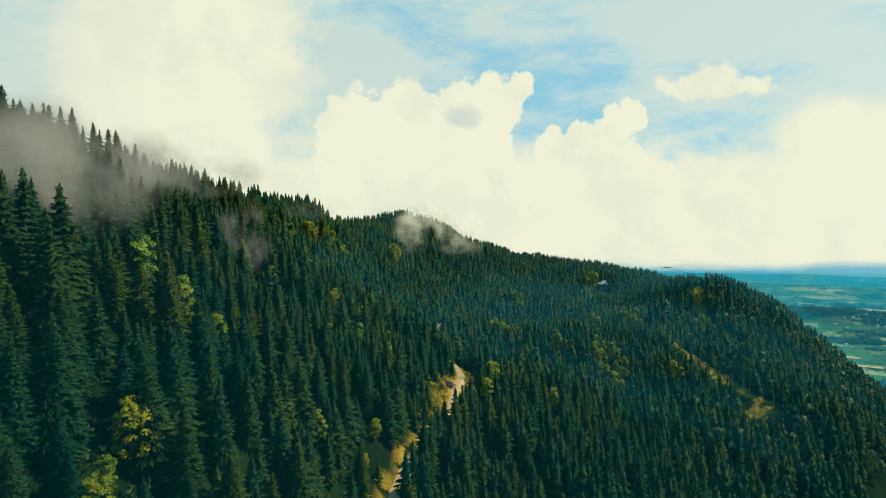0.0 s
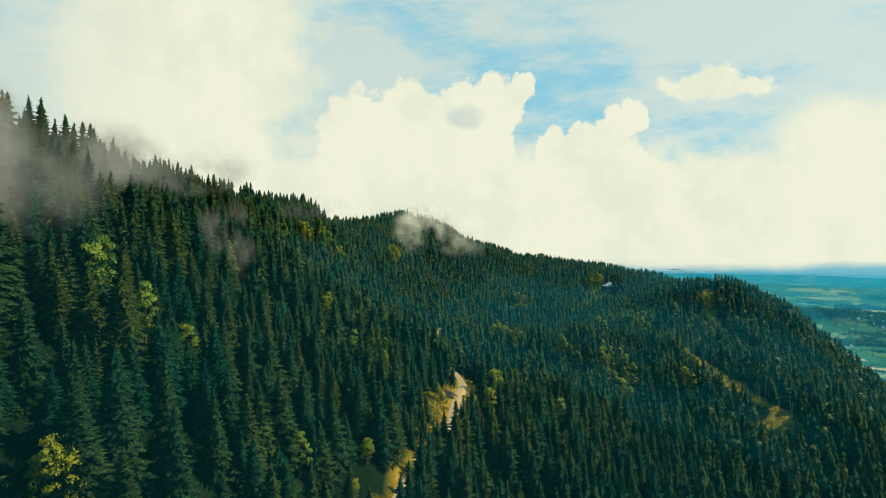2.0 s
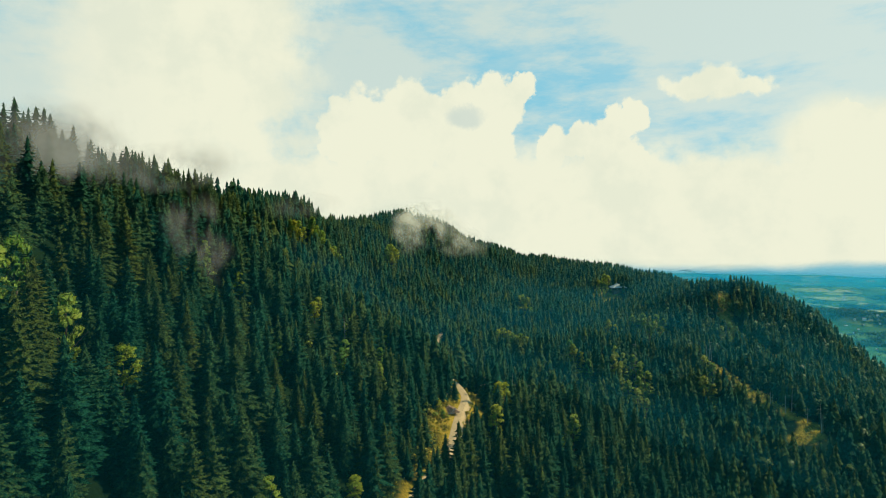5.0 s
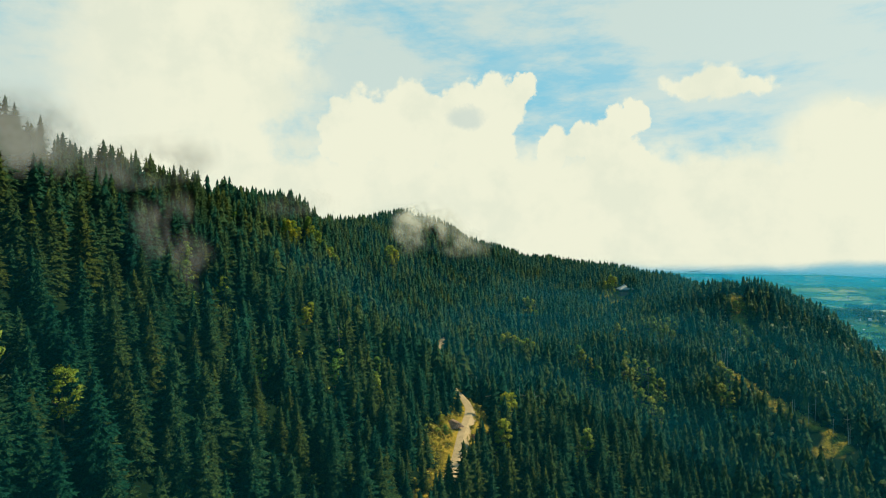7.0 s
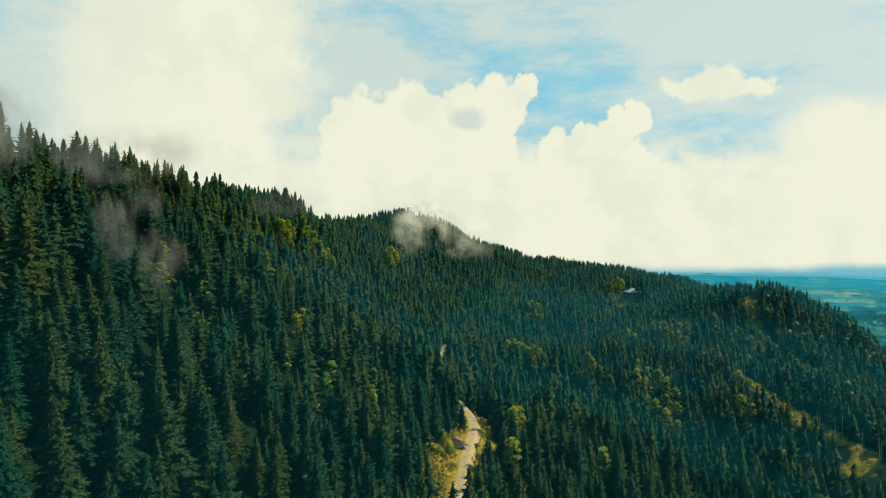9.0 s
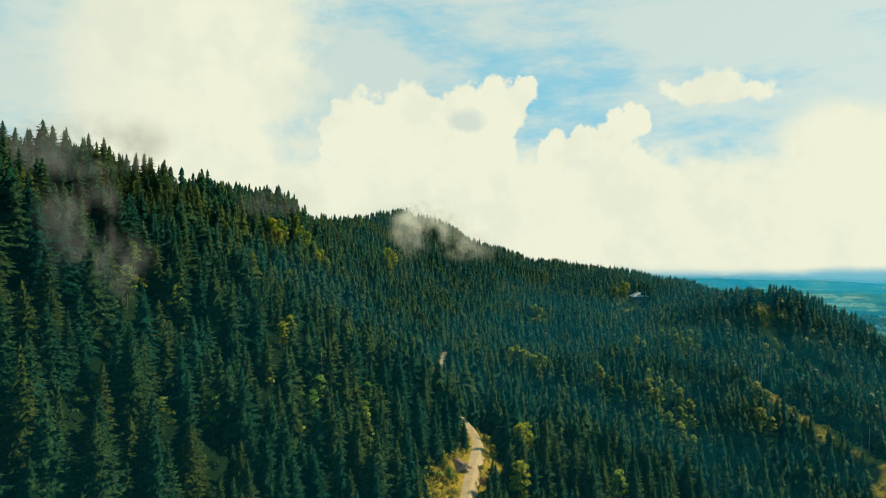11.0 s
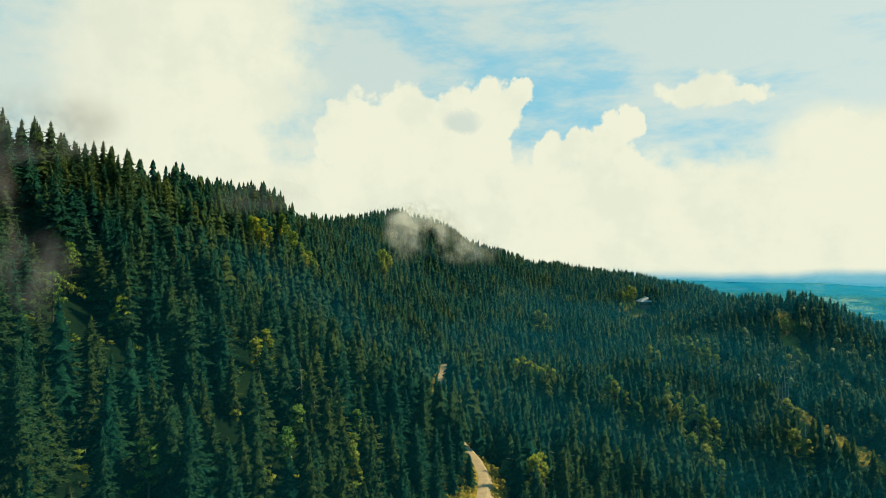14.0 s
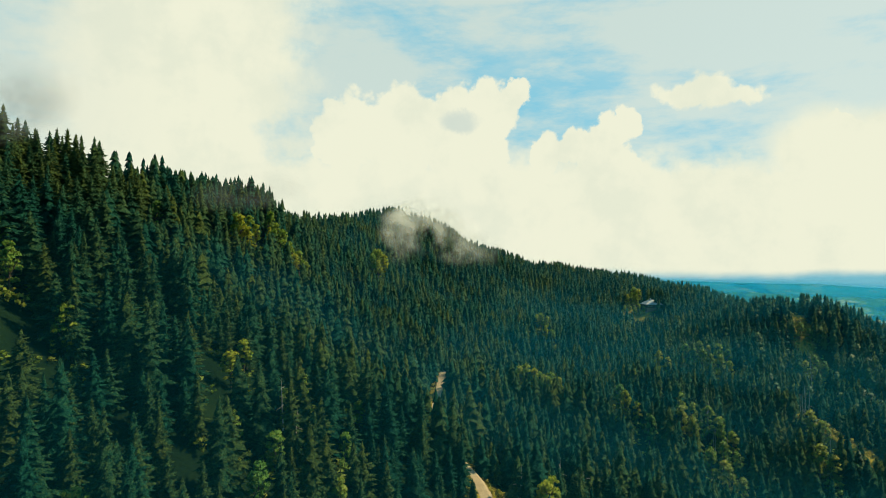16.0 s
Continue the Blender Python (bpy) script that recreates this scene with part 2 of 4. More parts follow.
def spline_surface(points, stiff=90.0):
    p = np.array(points, float)
    n = len(p)
    d2 = ((p[:, None, :2] - p[None, :, :2]) ** 2).sum(2) / 1e4
    k = 0.5 * d2 * np.log(d2 + 1e-9) + np.eye(n) * stiff * 1e-4
    one = np.c_[np.ones(n), p[:, :2] / 100]
    a = np.block([[k, one], [one.T, np.zeros((3, 3))]])
    w = np.linalg.solve(a, np.r_[p[:, 2], 0, 0, 0])

    def height(x, y):
        out = w[n] + w[n + 1] * x / 100 + w[n + 2] * y / 100
        for i in range(n):
            e2 = ((x - p[i, 0]) ** 2 + (y - p[i, 1]) ** 2) / 1e4
            out = out + w[i] * 0.5 * e2 * np.log(e2 + 1e-9)
        return out
    return height


mountain = spline_surface(WEST_CREST + WEST_FLANK + ROAD_FALL + HOLLOW + SPUR + FAR_HILL)


def smooth(x):
    x = np.clip(x, 0, 1)
    return x * x * (3 - 2 * x)


def bumps(x, y, size, seed):
    """Gentle rolling relief out of a few waves."""
    rng = np.random.default_rng(seed)
    out = 0
    for _ in range(9):
        a, f, ph = rng.uniform(0, 6.28), rng.uniform(0.5, 1.8), rng.uniform(0, 6.28)
        out = out + np.sin((x * math.cos(a) + y * math.sin(a)) * f * 6.28 / size + ph)
    return out / 9


def plain_height(x, y):
    r = np.hypot(x, y - 100)
    z = 192 * smooth((r - 2500) / 2450) ** 1.0
    # wooded ridge standing in the plain
    a, b = (x - 1850) * 0.78 - (y - 2850) * 0.62, (x - 1850) * 0.62 + (y - 2850) * 0.78
    z = z + 58 * np.exp(-(a / 480) ** 2 - (b / 120) ** 2)
    return z + 14 * bumps(x, y, 900, 5)


def land(x, y):
    x, y = np.asarray(x, float), np.asarray(y, float)
    cx, cy = np.clip(x, -270, 450), np.clip(y, -80, 1250)
    out = np.hypot(x - cx, y - cy)
    top = 450 + mountain(cx, cy) + 2.5 * bumps(x, y, 60, 3) - 0.85 * out
    low = plain_height(x, y)
    d = top - low
    return np.where(d > 60, top, np.where(d < -60, low, low + (d + 60) ** 2 / 240))


def along(line, step=3.0):
    pts = np.array(line, float)
    seg = np.r_[0, np.cumsum(np.hypot(*np.diff(pts[:, :2], axis=0).T))]
    s = np.arange(0, seg[-1], step)
    out = np.stack([np.interp(s, seg, pts[:, i]) for i in range(pts.shape[1])], 1)
    for _ in range(6):
        out[1:-1] = 0.25 * out[:-2] + 0.5 * out[1:-1] + 0.25 * out[2:]
    return out


ROAD = along(ROAD_LINE)
RUN = along([(283, 636), (278, 622), (270, 600), (262, 584), (261, 568), (267, 548), (271, 524), (272, 505)])
TRACK = along([(208, 500), (213, 485), (217, 467), (221, 449), (224, 431), (229, 419), (233, 410), (226, 400), (214, 396)])


def away(x, y, line):
    x, y = np.asarray(x, float), np.asarray(y, float)
    best = np.full(x.shape, 1e9)
    for q in line:
        best = np.minimum(best, np.hypot(x - q[0], y - q[1]))
    return best


# where the forest opens
CABIN_AT = (213.0, 752.0)
YELLOW_TREES = [(-56, 102, 13), (-52, 84, 11), (-69, 172, 11), (-65, 344, 13), (-32, 359, 12), (-90, 299, 17), (-100, 516, 15), (-95, 508, 14), (-89, 512, 14), (-104, 511, 13), (-109, 520, 16), (-113, 480, 15), (-116, 503, 14), (-64, 330, 14), (-3, 318, 9),
                (86, 674, 16), (84, 643, 14), (47, 510, 16), (54, 503, 14), (61, 506, 13), (29, 352, 16), (24, 313, 17), (33, 363, 14), (-56, 653, 20),
                (-57, 619, 18), (197, 765, 14), (203, 777, 16), (199, 750, 8), (194, 746, 6), (190, 752, 9), (-49, 80, 9), (-55, 92, 8), (-47, 85, 8), (-25, 207, 8), (-12, 222, 7), (-27, 192, 6)]
GREEN_TREES = [(-84, 161, 17), (-80, 150, 17), (-72, 158, 16), (-52, 76, 9), (-39, 175, 12), (-48, 346, 14), (-45, 307, 14), (-94, 415, 14), (-43, 288, 16),
               (-49, 330, 14), (-55, 306, 13), (-32, 330, 13), (-115, 312, 17), (-97, 283, 17), (-29, 305, 14), (-131, 425, 17), (-107, 305, 17), (-61, 257, 16),
               (64, 332, 17), (104, 464, 17), (96, 488, 16), (-1, 312, 7)]
DULL_TREES = [(188, 590, 17), (177, 589, 17), (186, 555, 17), (148, 565, 17), (181, 571, 17), (128, 447, 16), (130, 434, 16), (190, 468, 17), (178, 442, 17),
              (143, 468, 16), (137, 453, 16), (141, 478, 17), (98, 483, 16), (126, 477, 17), (131, 489, 17), (263, 591, 12), (257, 565, 12), (247, 560, 12),
              (196, 578, 17)]
YELLOW_TREES += [(x + dx, y + dy, h - 2) for k, (x, y, h) in enumerate(YELLOW_TREES) if y > 420 for dx, dy in ((4.5, -1.5), (-3.5, 3.0))[:1 + k % 2]]
DULL_TREES += [(x + 5.0, y - 3.0, h - 3) for x, y, h in DULL_TREES]
OPENINGS = [(-18, 190, 3.5), (-17, 176, 3.5), (-16, 162, 3), (3, 335, 3.5), (1, 326, 5), (12.5, 322, 5.5), (15, 340, 5.5), (14, 331, 5), (-5, 303, 5.5), (-3, 314, 5), (-8, 292, 4), (197, 746, 12), (190, 756, 8), (-8, 440, 4.5), (-7.5, 428, 4.5), (-8, 414, 4.5), (-8, 402, 4), (-7, 452, 4.5), (-6, 464, 4), (-5, 476, 4)]      # meadow round the cabin

CLEARED = [(208, 738, 11), (204, 722, 10), (200, 707, 8.5), (196, 694, 5), (193, 736, 9), (189, 723, 7)]      # low growth below the cabin


def open_land(x, y, sites=True):
    """Nonzero where no forest tree stands."""
    x, y = np.asarray(x, float), np.asarray(y, float)
    wide = 3.0 - 1.8 * smooth((y - 495) / 15) + 3.0 * smooth((y - 268) / 14) * smooth((386 - y) / 20)
    hit = away(x - 2.4 * smooth((y - 268) / 14) * smooth((386 - y) / 20), y, ROAD) < wide
    hit |= away(x, y, RUN) < 4.6 + 1.0 * np.sin(y / 9.0) + 2.6 * smooth((y - 575) / 25)
    hit |= away(x, y, TRACK) < 5.0 + 1.3 * np.sin(y / 7.0)
    if sites:
        hit |= away(x + 5.5, y + 12.0, TRACK) < 11.0 + 2.0 * smooth((y - 415) / 20) - 6.5 * smooth((y - 455) / 15)
    for cx, cy, r in OPENINGS + (CLEARED if sites else []):
        hit |= np.hypot(x - cx, y - cy) < r
    for cx, cy, h in (YELLOW_TREES + GREEN_TREES + DULL_TREES if sites else []):
        d, far = math.hypot(cx, cy - 60), cy > 240
        k = 8.0 if far else 3.2
        hit |= np.hypot(x - cx + k * cx / d, y - cy + k * (cy - 60) / d) < (0.2 * h + 5.0 if far else 0.14 * h + 3.0)
    return hit


# ---------------------------------------------------------------- mesh helpers
def outward(verts, tris, normals):
    """Turns every triangle so that it faces the way of its normals."""
    a, b, c = (verts[tris[:, i]] for i in range(3))
    flip = (np.cross(b - a, c - a) * normals[tris].sum(1)).sum(1) < 0
    tris = tris.copy()
    tris[flip] = tris[flip][:, ::-1]
    return tris


def conifer_normals(verts, height, seed):
    """Soft needles: the foliage shades like a ragged cone."""
    rng = np.random.default_rng(seed)
    r = np.hypot(verts[:, 0], verts[:, 1])[:, None] + 1e-4
    n = np.concatenate([verts[:, :2] / np.maximum(r, 0.25), np.full((len(verts), 1), 0.70)], 1) + rng.normal(0, 0.38, (len(verts), 3))
    return (n / np.linalg.norm(n, axis=1)[:, None]).astype(np.float32)


def leafy_normals(verts, height, seed):
    rng = np.random.default_rng(seed)
    n = verts - np.array((0, 0, 0.42 * height)) + rng.normal(0, 0.16 * height, verts.shape)
    return (n / (np.linalg.norm(n, axis=1)[:, None] + 1e-6)).astype(np.float32)


def mesh_of(name, verts, tris, mats, mat_index=None, tint=None, smooth_shade=False, normals=None):
    verts, tris = np.asarray(verts, np.float32), np.asarray(tris, np.int32)
    if normals is not None:
        tris = outward(verts, tris, normals)
    me = bpy.data.meshes.new(name)
    me.vertices.add(len(verts))
    me.vertices.foreach_set("co", verts.ravel())
    me.loops.add(tris.size)
    me.loops.foreach_set("vertex_index", tris.ravel())
    me.polygons.add(len(tris))
    me.polygons.foreach_set("loop_start", np.arange(0, tris.size, 3, dtype=np.int32))
    if mat_index is not None:
        me.polygons.foreach_set("material_index", np.asarray(mat_index, np.int32))
    me.polygons.foreach_set("use_smooth", np.full(len(tris), smooth_shade))
    for m in mats:
        me.materials.append(m)
    if tint is not None:
        me.attributes.new("tint", "FLOAT", "POINT").data.foreach_set("value", np.asarray(tint, np.float32))
    me.update(calc_edges=True)
    if normals is not None:
        me.normals_split_custom_set_from_vertices(normals.tolist())
    return me


def bm_mesh(name, bm, *mats):
    me = bpy.data.meshes.new(name)
    bm.to_mesh(me)
    bm.free()
    for m in mats:
        me.materials.append(m)
    return me


def part(name, data, parent, label="", m=None):
    """Links a mesh as one part under a thing."""
    ob = new(name, data)
    ob.parent = parent
    if m is not None:
        ob.matrix_basis = m
    return tagged(ob, label)


def grid_tris(nx, ny):
    i = np.arange((nx - 1) * (ny - 1))
    a = (i // (nx - 1)) * nx + i % (nx - 1)
    return np.concatenate([np.c_[a, a + 1, a + nx + 1], np.c_[a, a + nx + 1, a + nx]])


# ---------------------------------------------------------------- ground
def spread(lo, hi, step, reach):
    core = np.arange(lo, hi + step, step)
    out, s, a, b = [], step, lo, hi + step
    left, right = [], []
    while a > -reach or b < reach:
        s *= 1.13
        s = min(s, 130)
        a, b = a - s, b + s
        left.append(a)
        right.append(b)
    left = [q for q in left if q > -reach]
    right = [q for q in right if q < reach]
    return np.array(left[::-1] + list(core) + right)


def build_ground():
    xs, ys = spread(-200, 470, 4.0, 4900), spread(40, 800, 4.0, 4900)
    X, Y = np.meshgrid(xs, ys)
    Z = land(X, Y)
    r = np.hypot(X, Y - 100)
    k = np.minimum(1, 4880 / np.maximum(r, 1))
    # pull the corners in to a round rim
    X2, Y2 = X * k, 100 + (Y - 100) * k
    Z = np.where(k < 1, land(X2, Y2), Z)
    m, g = material("land")
    place = g.node("ShaderNodeNewGeometry")
    high = g.node("ShaderNodeSeparateXYZ", ins={0: place}).node.outputs[2]
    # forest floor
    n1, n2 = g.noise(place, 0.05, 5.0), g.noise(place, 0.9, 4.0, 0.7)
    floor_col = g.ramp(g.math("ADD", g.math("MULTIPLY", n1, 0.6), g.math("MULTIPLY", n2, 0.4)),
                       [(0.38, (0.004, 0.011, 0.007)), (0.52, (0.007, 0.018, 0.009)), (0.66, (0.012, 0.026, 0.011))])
    # farmland: fields as cells, meadow and stubble greens
    warp = g.node("ShaderNodeMapping", ins={0: place, 3: (1.0, 1.0, 0.0)})
    cell = g.node("ShaderNodeTexVoronoi", out=1, ins={"Vector": warp, "Scale": 0.0125})
    cs = g.node("ShaderNodeSeparateColor", ins={0: cell})
    fields = g.ramp(cs, [(0.0, (0.018, 0.07, 0.04)), (0.3, (0.03, 0.125, 0.06)), (0.6, (0.045, 0.125, 0.045)), (0.8, (0.10, 0.19, 0.07)), (0.92, (0.22, 0.30, 0.13)), (1.0, (0.42, 0.38, 0.18))])
    fields = g.mix(g.math("MULTIPLY", g.noise(place, 0.03, 4.0), 0.5), fields, (0.06, 0.13, 0.05))
    wood = g.step(g.noise(place, 0.0055, 7.0, 0.68), 0.56, 0.59)
    fields = g.mix(wood, fields, (0.006, 0.032, 0.030))
    fields = g.mix(g.node("ShaderNodeAttribute", out=2, attribute_name="wooded"), fields, (0.012, 0.035, 0.028))
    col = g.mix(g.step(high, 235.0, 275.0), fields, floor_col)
    turf = g.node("ShaderNodeAttribute", out=2, attribute_name="tint")
    sward = g.ramp(g.math("ADD", g.math("MULTIPLY", n1, 0.4), g.math("MULTIPLY", n2, 0.6)),
                   [(0.40, (0.075, 0.075, 0.014)), (0.5, (0.18, 0.145, 0.02)), (0.60, (0.30, 0.21, 0.035))])
    col = g.mix(turf, col, sward)
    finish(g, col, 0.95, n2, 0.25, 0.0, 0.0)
    v = np.stack([X2, Y2, Z], -1).reshape(-1, 3)
    turf = np.zeros(X.shape)
    core = (X > -60) & (X < 320) & (Y > 100) & (Y < 800)
    turf[core] = open_land(X[core], Y[core], False)
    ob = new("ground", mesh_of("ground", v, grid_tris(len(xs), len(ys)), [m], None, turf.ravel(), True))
    a, b = (X2 - 1850) * 0.78 - (Y2 - 2850) * 0.62, (X2 - 1850) * 0.62 + (Y2 - 2850) * 0.78
    wooded = smooth((np.exp(-(a / 480) ** 2 - (b / 120) ** 2) + 0.25 * bumps(X2, Y2, 260, 9) - 0.22) / 0.12)
    ob.data.attributes.new("wooded", "FLOAT", "POINT").data.foreach_set("value", wooded.ravel().astype(np.float32))
    tagged(ob, "forested mountain slope falling to green farmland plain", "ground", kind="structure")


build_ground()


def build_road():
    c = ROAD
    t = np.gradient(c, axis=0)
    t /= np.hypot(t[:, 0], t[:, 1])[:, None]
    nrm = np.stack([-t[:, 1], t[:, 0]], 1)
    zc = land(c[:, 0], c[:, 1])
    for _ in range(8):
        zc[1:-1] = 0.25 * zc[:-2] + 0.5 * zc[1:-1] + 0.25 * zc[2:]
    rng = np.random.default_rng(8)
    rows = []
    for off, lift in ((-4.0, -1.8), (-1.95, 0.72), (-1.4, 0.80), (-0.75, 0.74), (0, 0.84), (0.75, 0.74), (1.4, 0.80), (1.95, 0.72), (4.0, -1.8)):
        o = off + (rng.normal(0, 0.14, len(c)) if abs(off) > 1.5 else 0)
        rows.append(np.c_[c[:, :2] + nrm * (off + (o - off))[:, None] if np.ndim(o) else c[:, :2] + nrm * off, zc + lift])
    v = np.stack(rows, 1)
    tris = grid_tris(9, len(c))
    ob = new("road", mesh_of("road", v.reshape(-1, 3), tris[:, ::-1], [M_GRAVEL], smooth_shade=True))
    tagged(ob, "pale gravel forest road winding between spruces", "road", kind="structure")


build_road()


# ---------------------------------------------------------------- trees
def spruce(seed, height, radius, layers, ring, sprays, bare=0.08, slim=1.0):
    """Crown of a spruce: ragged drooping skirts, and on near trees single sprays with side twigs."""
    rng = np.random.default_rng(seed)
    verts, tris = [], []

    def add(pts, faces):
        b = len(verts)
        verts.extend(pts)
        tris.extend([(b + i, b + j, b + k) for i, j, k in faces])

    shoulder = rng.uniform(0.80, 1.0)

    def reach(z):
        d = (height - z) / height
        low = (z / height - bare) / 0.16
        return radius * (min(1.0, d / shoulder) ** 0.86 * 0.97 + 0.03) * min(1.0, 0.62 + 0.38 * max(low, 0))

    one_side = rng.uniform(0, 6.28)
    gap = height * (1 - bare) / layers
    for layer in range(layers):
        f = (layer + rng.uniform(-0.25, 0.25)) / layers
        z0 = height * (bare + (0.97 - bare) * max(f, 0))
        r = reach(z0) * rng.uniform(0.82, 1.12) * (0.70 if sprays else 1.0)
        turn, n = rng.uniform(0, 6.28), max(5, int(ring * (0.55 + 0.45 * (1 - f))))
        pts = []
        for i in range(n):
            a = turn + 6.283 * (i + rng.uniform(-0.3, 0.3)) / n
            q = r * (rng.uniform(0.88, 1.22) if i % 2 == 0 else rng.uniform(0.62, 0.85)) * (1 + 0.1 * math.cos(a - one_side))
            pts.append((q * math.cos(a), q * math.sin(a), z0 - 0.28 * q * (1 - f) + (0.25 * gap if i % 2 else -0.2 * gap) + rng.uniform(-0.2, 0.2) * gap))
        pts.append((rng.normal(0, 0.06), rng.normal(0, 0.06), min(z0 + max(1.7 * gap, 0.75 * r), height)))
        add(pts, [(i, (i + 1) % n, n) for i in range(n)])
    if sprays:
        whorls = int(layers * 1.6)
        for layer in range(whorls):
            f = (layer + rng.uniform(-0.3, 0.3)) / whorls
            z0 = height * (bare + (0.985 - bare) * max(f, 0))
            count = max(4, int(sprays * (0.55 + 0.45 * (1 - f))))
            turn = rng.uniform(0, 6.28)
            for b in range(count):
                a = turn + 6.283 * b / count + rng.uniform(-0.3, 0.3)
                l = reach(z0) * rng.uniform(0.85, 1.3)
                rise = 0.30 * f - rng.uniform(0.30, 0.60) * (1 - f)
                c, s_ = math.cos(a), math.sin(a)
                zz = z0 + rng.uniform(-0.4, 0.4) * gap
                w = (l * rng.uniform(0.13, 0.22) + 0.06) * slim

                def at(q, side, drop):
                    return (c * q - s_ * side, s_ * q + c * side, zz + drop)

                tip, mid = at(l, 0, rise * l), at(0.55 * l, 0, rise * 0.40 * l + 0.05 * l)
                lo = rise * 0.5 * l - 0.75 * w
                add([at(0.15 * l, 0, 0.06 * l), at(0.55 * l, w * 0.7, lo), at(0.55 * l, -w * 0.7, lo), mid, tip],
                    [(0, 2, 3), (0, 3, 1), (3, 2, 4), (3, 4, 1)])
                for q in (0.5, 0.76):
                    for sg in (-1, 1):
                        e = w * (1.35 - 0.8 * q) * rng.uniform(0.8, 1.4)
                        zq = rise * q * q * l
                        add([at(l * q, 0, zq + 0.04 * l), at(l * (q - 0.13), sg * 0.08 * l, zq - 0.03 * l),
                             at(l * (q + 0.12), sg * e, zq - 0.8 * e * rng.uniform(0.6, 1.3))], [(0, 1, 2)])
    add([(0.07, 0, height * 0.92), (-0.04, 0.06, height * 0.92), (-0.04, -0.06, height * 0.92), (0, 0, height)], [(0, 1, 3), (1, 2, 3), (2, 0, 3)])
    return np.array(verts, np.float32), np.array(tris, np.int32)


def stem(height, r, sides=7, seed=0, flare=1.35):
    rng = np.random.default_rng(seed)
    v, f = [], []
    levels = [(-2.0, r * flare), (0.6, r), (height * 0.4, r * 0.72), (height * 0.8, r * 0.3), (height * 0.96, 0.02)]
    for z, q in levels:
        for i in range(sides):
            a = 6.283 * i / sides
            v.append((q * math.cos(a) + rng.normal(0, 0.03 * q), q * math.sin(a), z))
    for j in range(len(levels) - 1):
        for i in range(sides):
            a, b = j * sides + i, j * sides + (i + 1) % sides
            f += [(a, b, b + sides), (a, b + sides, a + sides)]
    return np.array(v, np.float32), np.array(f, np.int32)


def broadleaf(seed, height, spread_, count, leaf, bush=False, fine=1.0):
    """Uneven crown of many small leaf sprays on lumps, with gaps."""
    rng = np.random.default_rng(seed)
    lumps = []
    for _ in range(max(5, min(int(26 * fine ** 2), count // 34))):
        a, q = rng.uniform(0, 6.28), math.sqrt(rng.uniform(0, 1)) * spread_ * 0.72
        z = height * rng.uniform(0.2 if bush else 0.24, 0.86)
        k = 1 - 0.6 * abs(z / height - 0.45) * 2
        lumps.append((math.cos(a) * q * k, math.sin(a) * q * k, z, spread_ * rng.uniform(0.2, 0.36) / fine))
    lumps.append((0, 0, height * 0.86, spread_ * 0.32))
    L = np.array(lumps)
    pick = rng.integers(0, len(L), count)
    d = rng.normal(0, 1, (count, 3))
    d /= np.linalg.norm(d, axis=1)[:, None]
    d[:, 2] = np.abs(d[:, 2]) * 0.9 - 0.25
    c = L[pick, :3] + d * (L[pick, 3:] * rng.uniform(0.55, 1.16, (count, 1)))
    t1 = rng.normal(0, 1, (count, 3))
    t1 -= d * (t1 * d).sum(1)[:, None] * 0.7
    t1 /= np.linalg.norm(t1, axis=1)[:, None]
    t2 = np.cross(d, t1) + rng.normal(0, 0.25, (count, 3))
    s = leaf * rng.uniform(0.6, 1.35, (count, 1))
    v = np.stack([c - t1 * s, c + t2 * s * 0.62 - d * s * 0.2, c + t1 * s, c - t2 * s * 0.62 - d * s * 0.2], 1).reshape(-1, 3)
    b = np.arange(count) * 4
    return v.astype(np.float32), np.concatenate([np.c_[b, b + 1, b + 2], np.c_[b, b + 2, b + 3]]).astype(np.int32)


def scatter(x0, x1, y0, y1, gap, seed, keep=None):
    rng = np.random.default_rng(seed)
    nx, ny = int((x1 - x0) / gap), int((y1 - y0) / gap)
    X, Y = np.meshgrid(x0 + (np.arange(nx) + 0.5) * gap, y0 + (np.arange(ny) + 0.5) * gap)
    X = X + rng.uniform(-0.46, 0.46, X.shape) * gap + (np.arange(ny) % 2)[:, None] * gap * 0.5
    Y = Y + rng.uniform(-0.46, 0.46, Y.shape) * gap
    x, y = X.ravel(), Y.ravel()
    ok = ~open_land(x, y) & (rng.uniform(0, 1, len(x)) > 0.03 + 0.16 * smooth((bumps(x, y, 34, 71) - 0.22) / 0.3))
    if keep is not None:
        ok &= keep(x, y)
    return x[ok], y[ok]


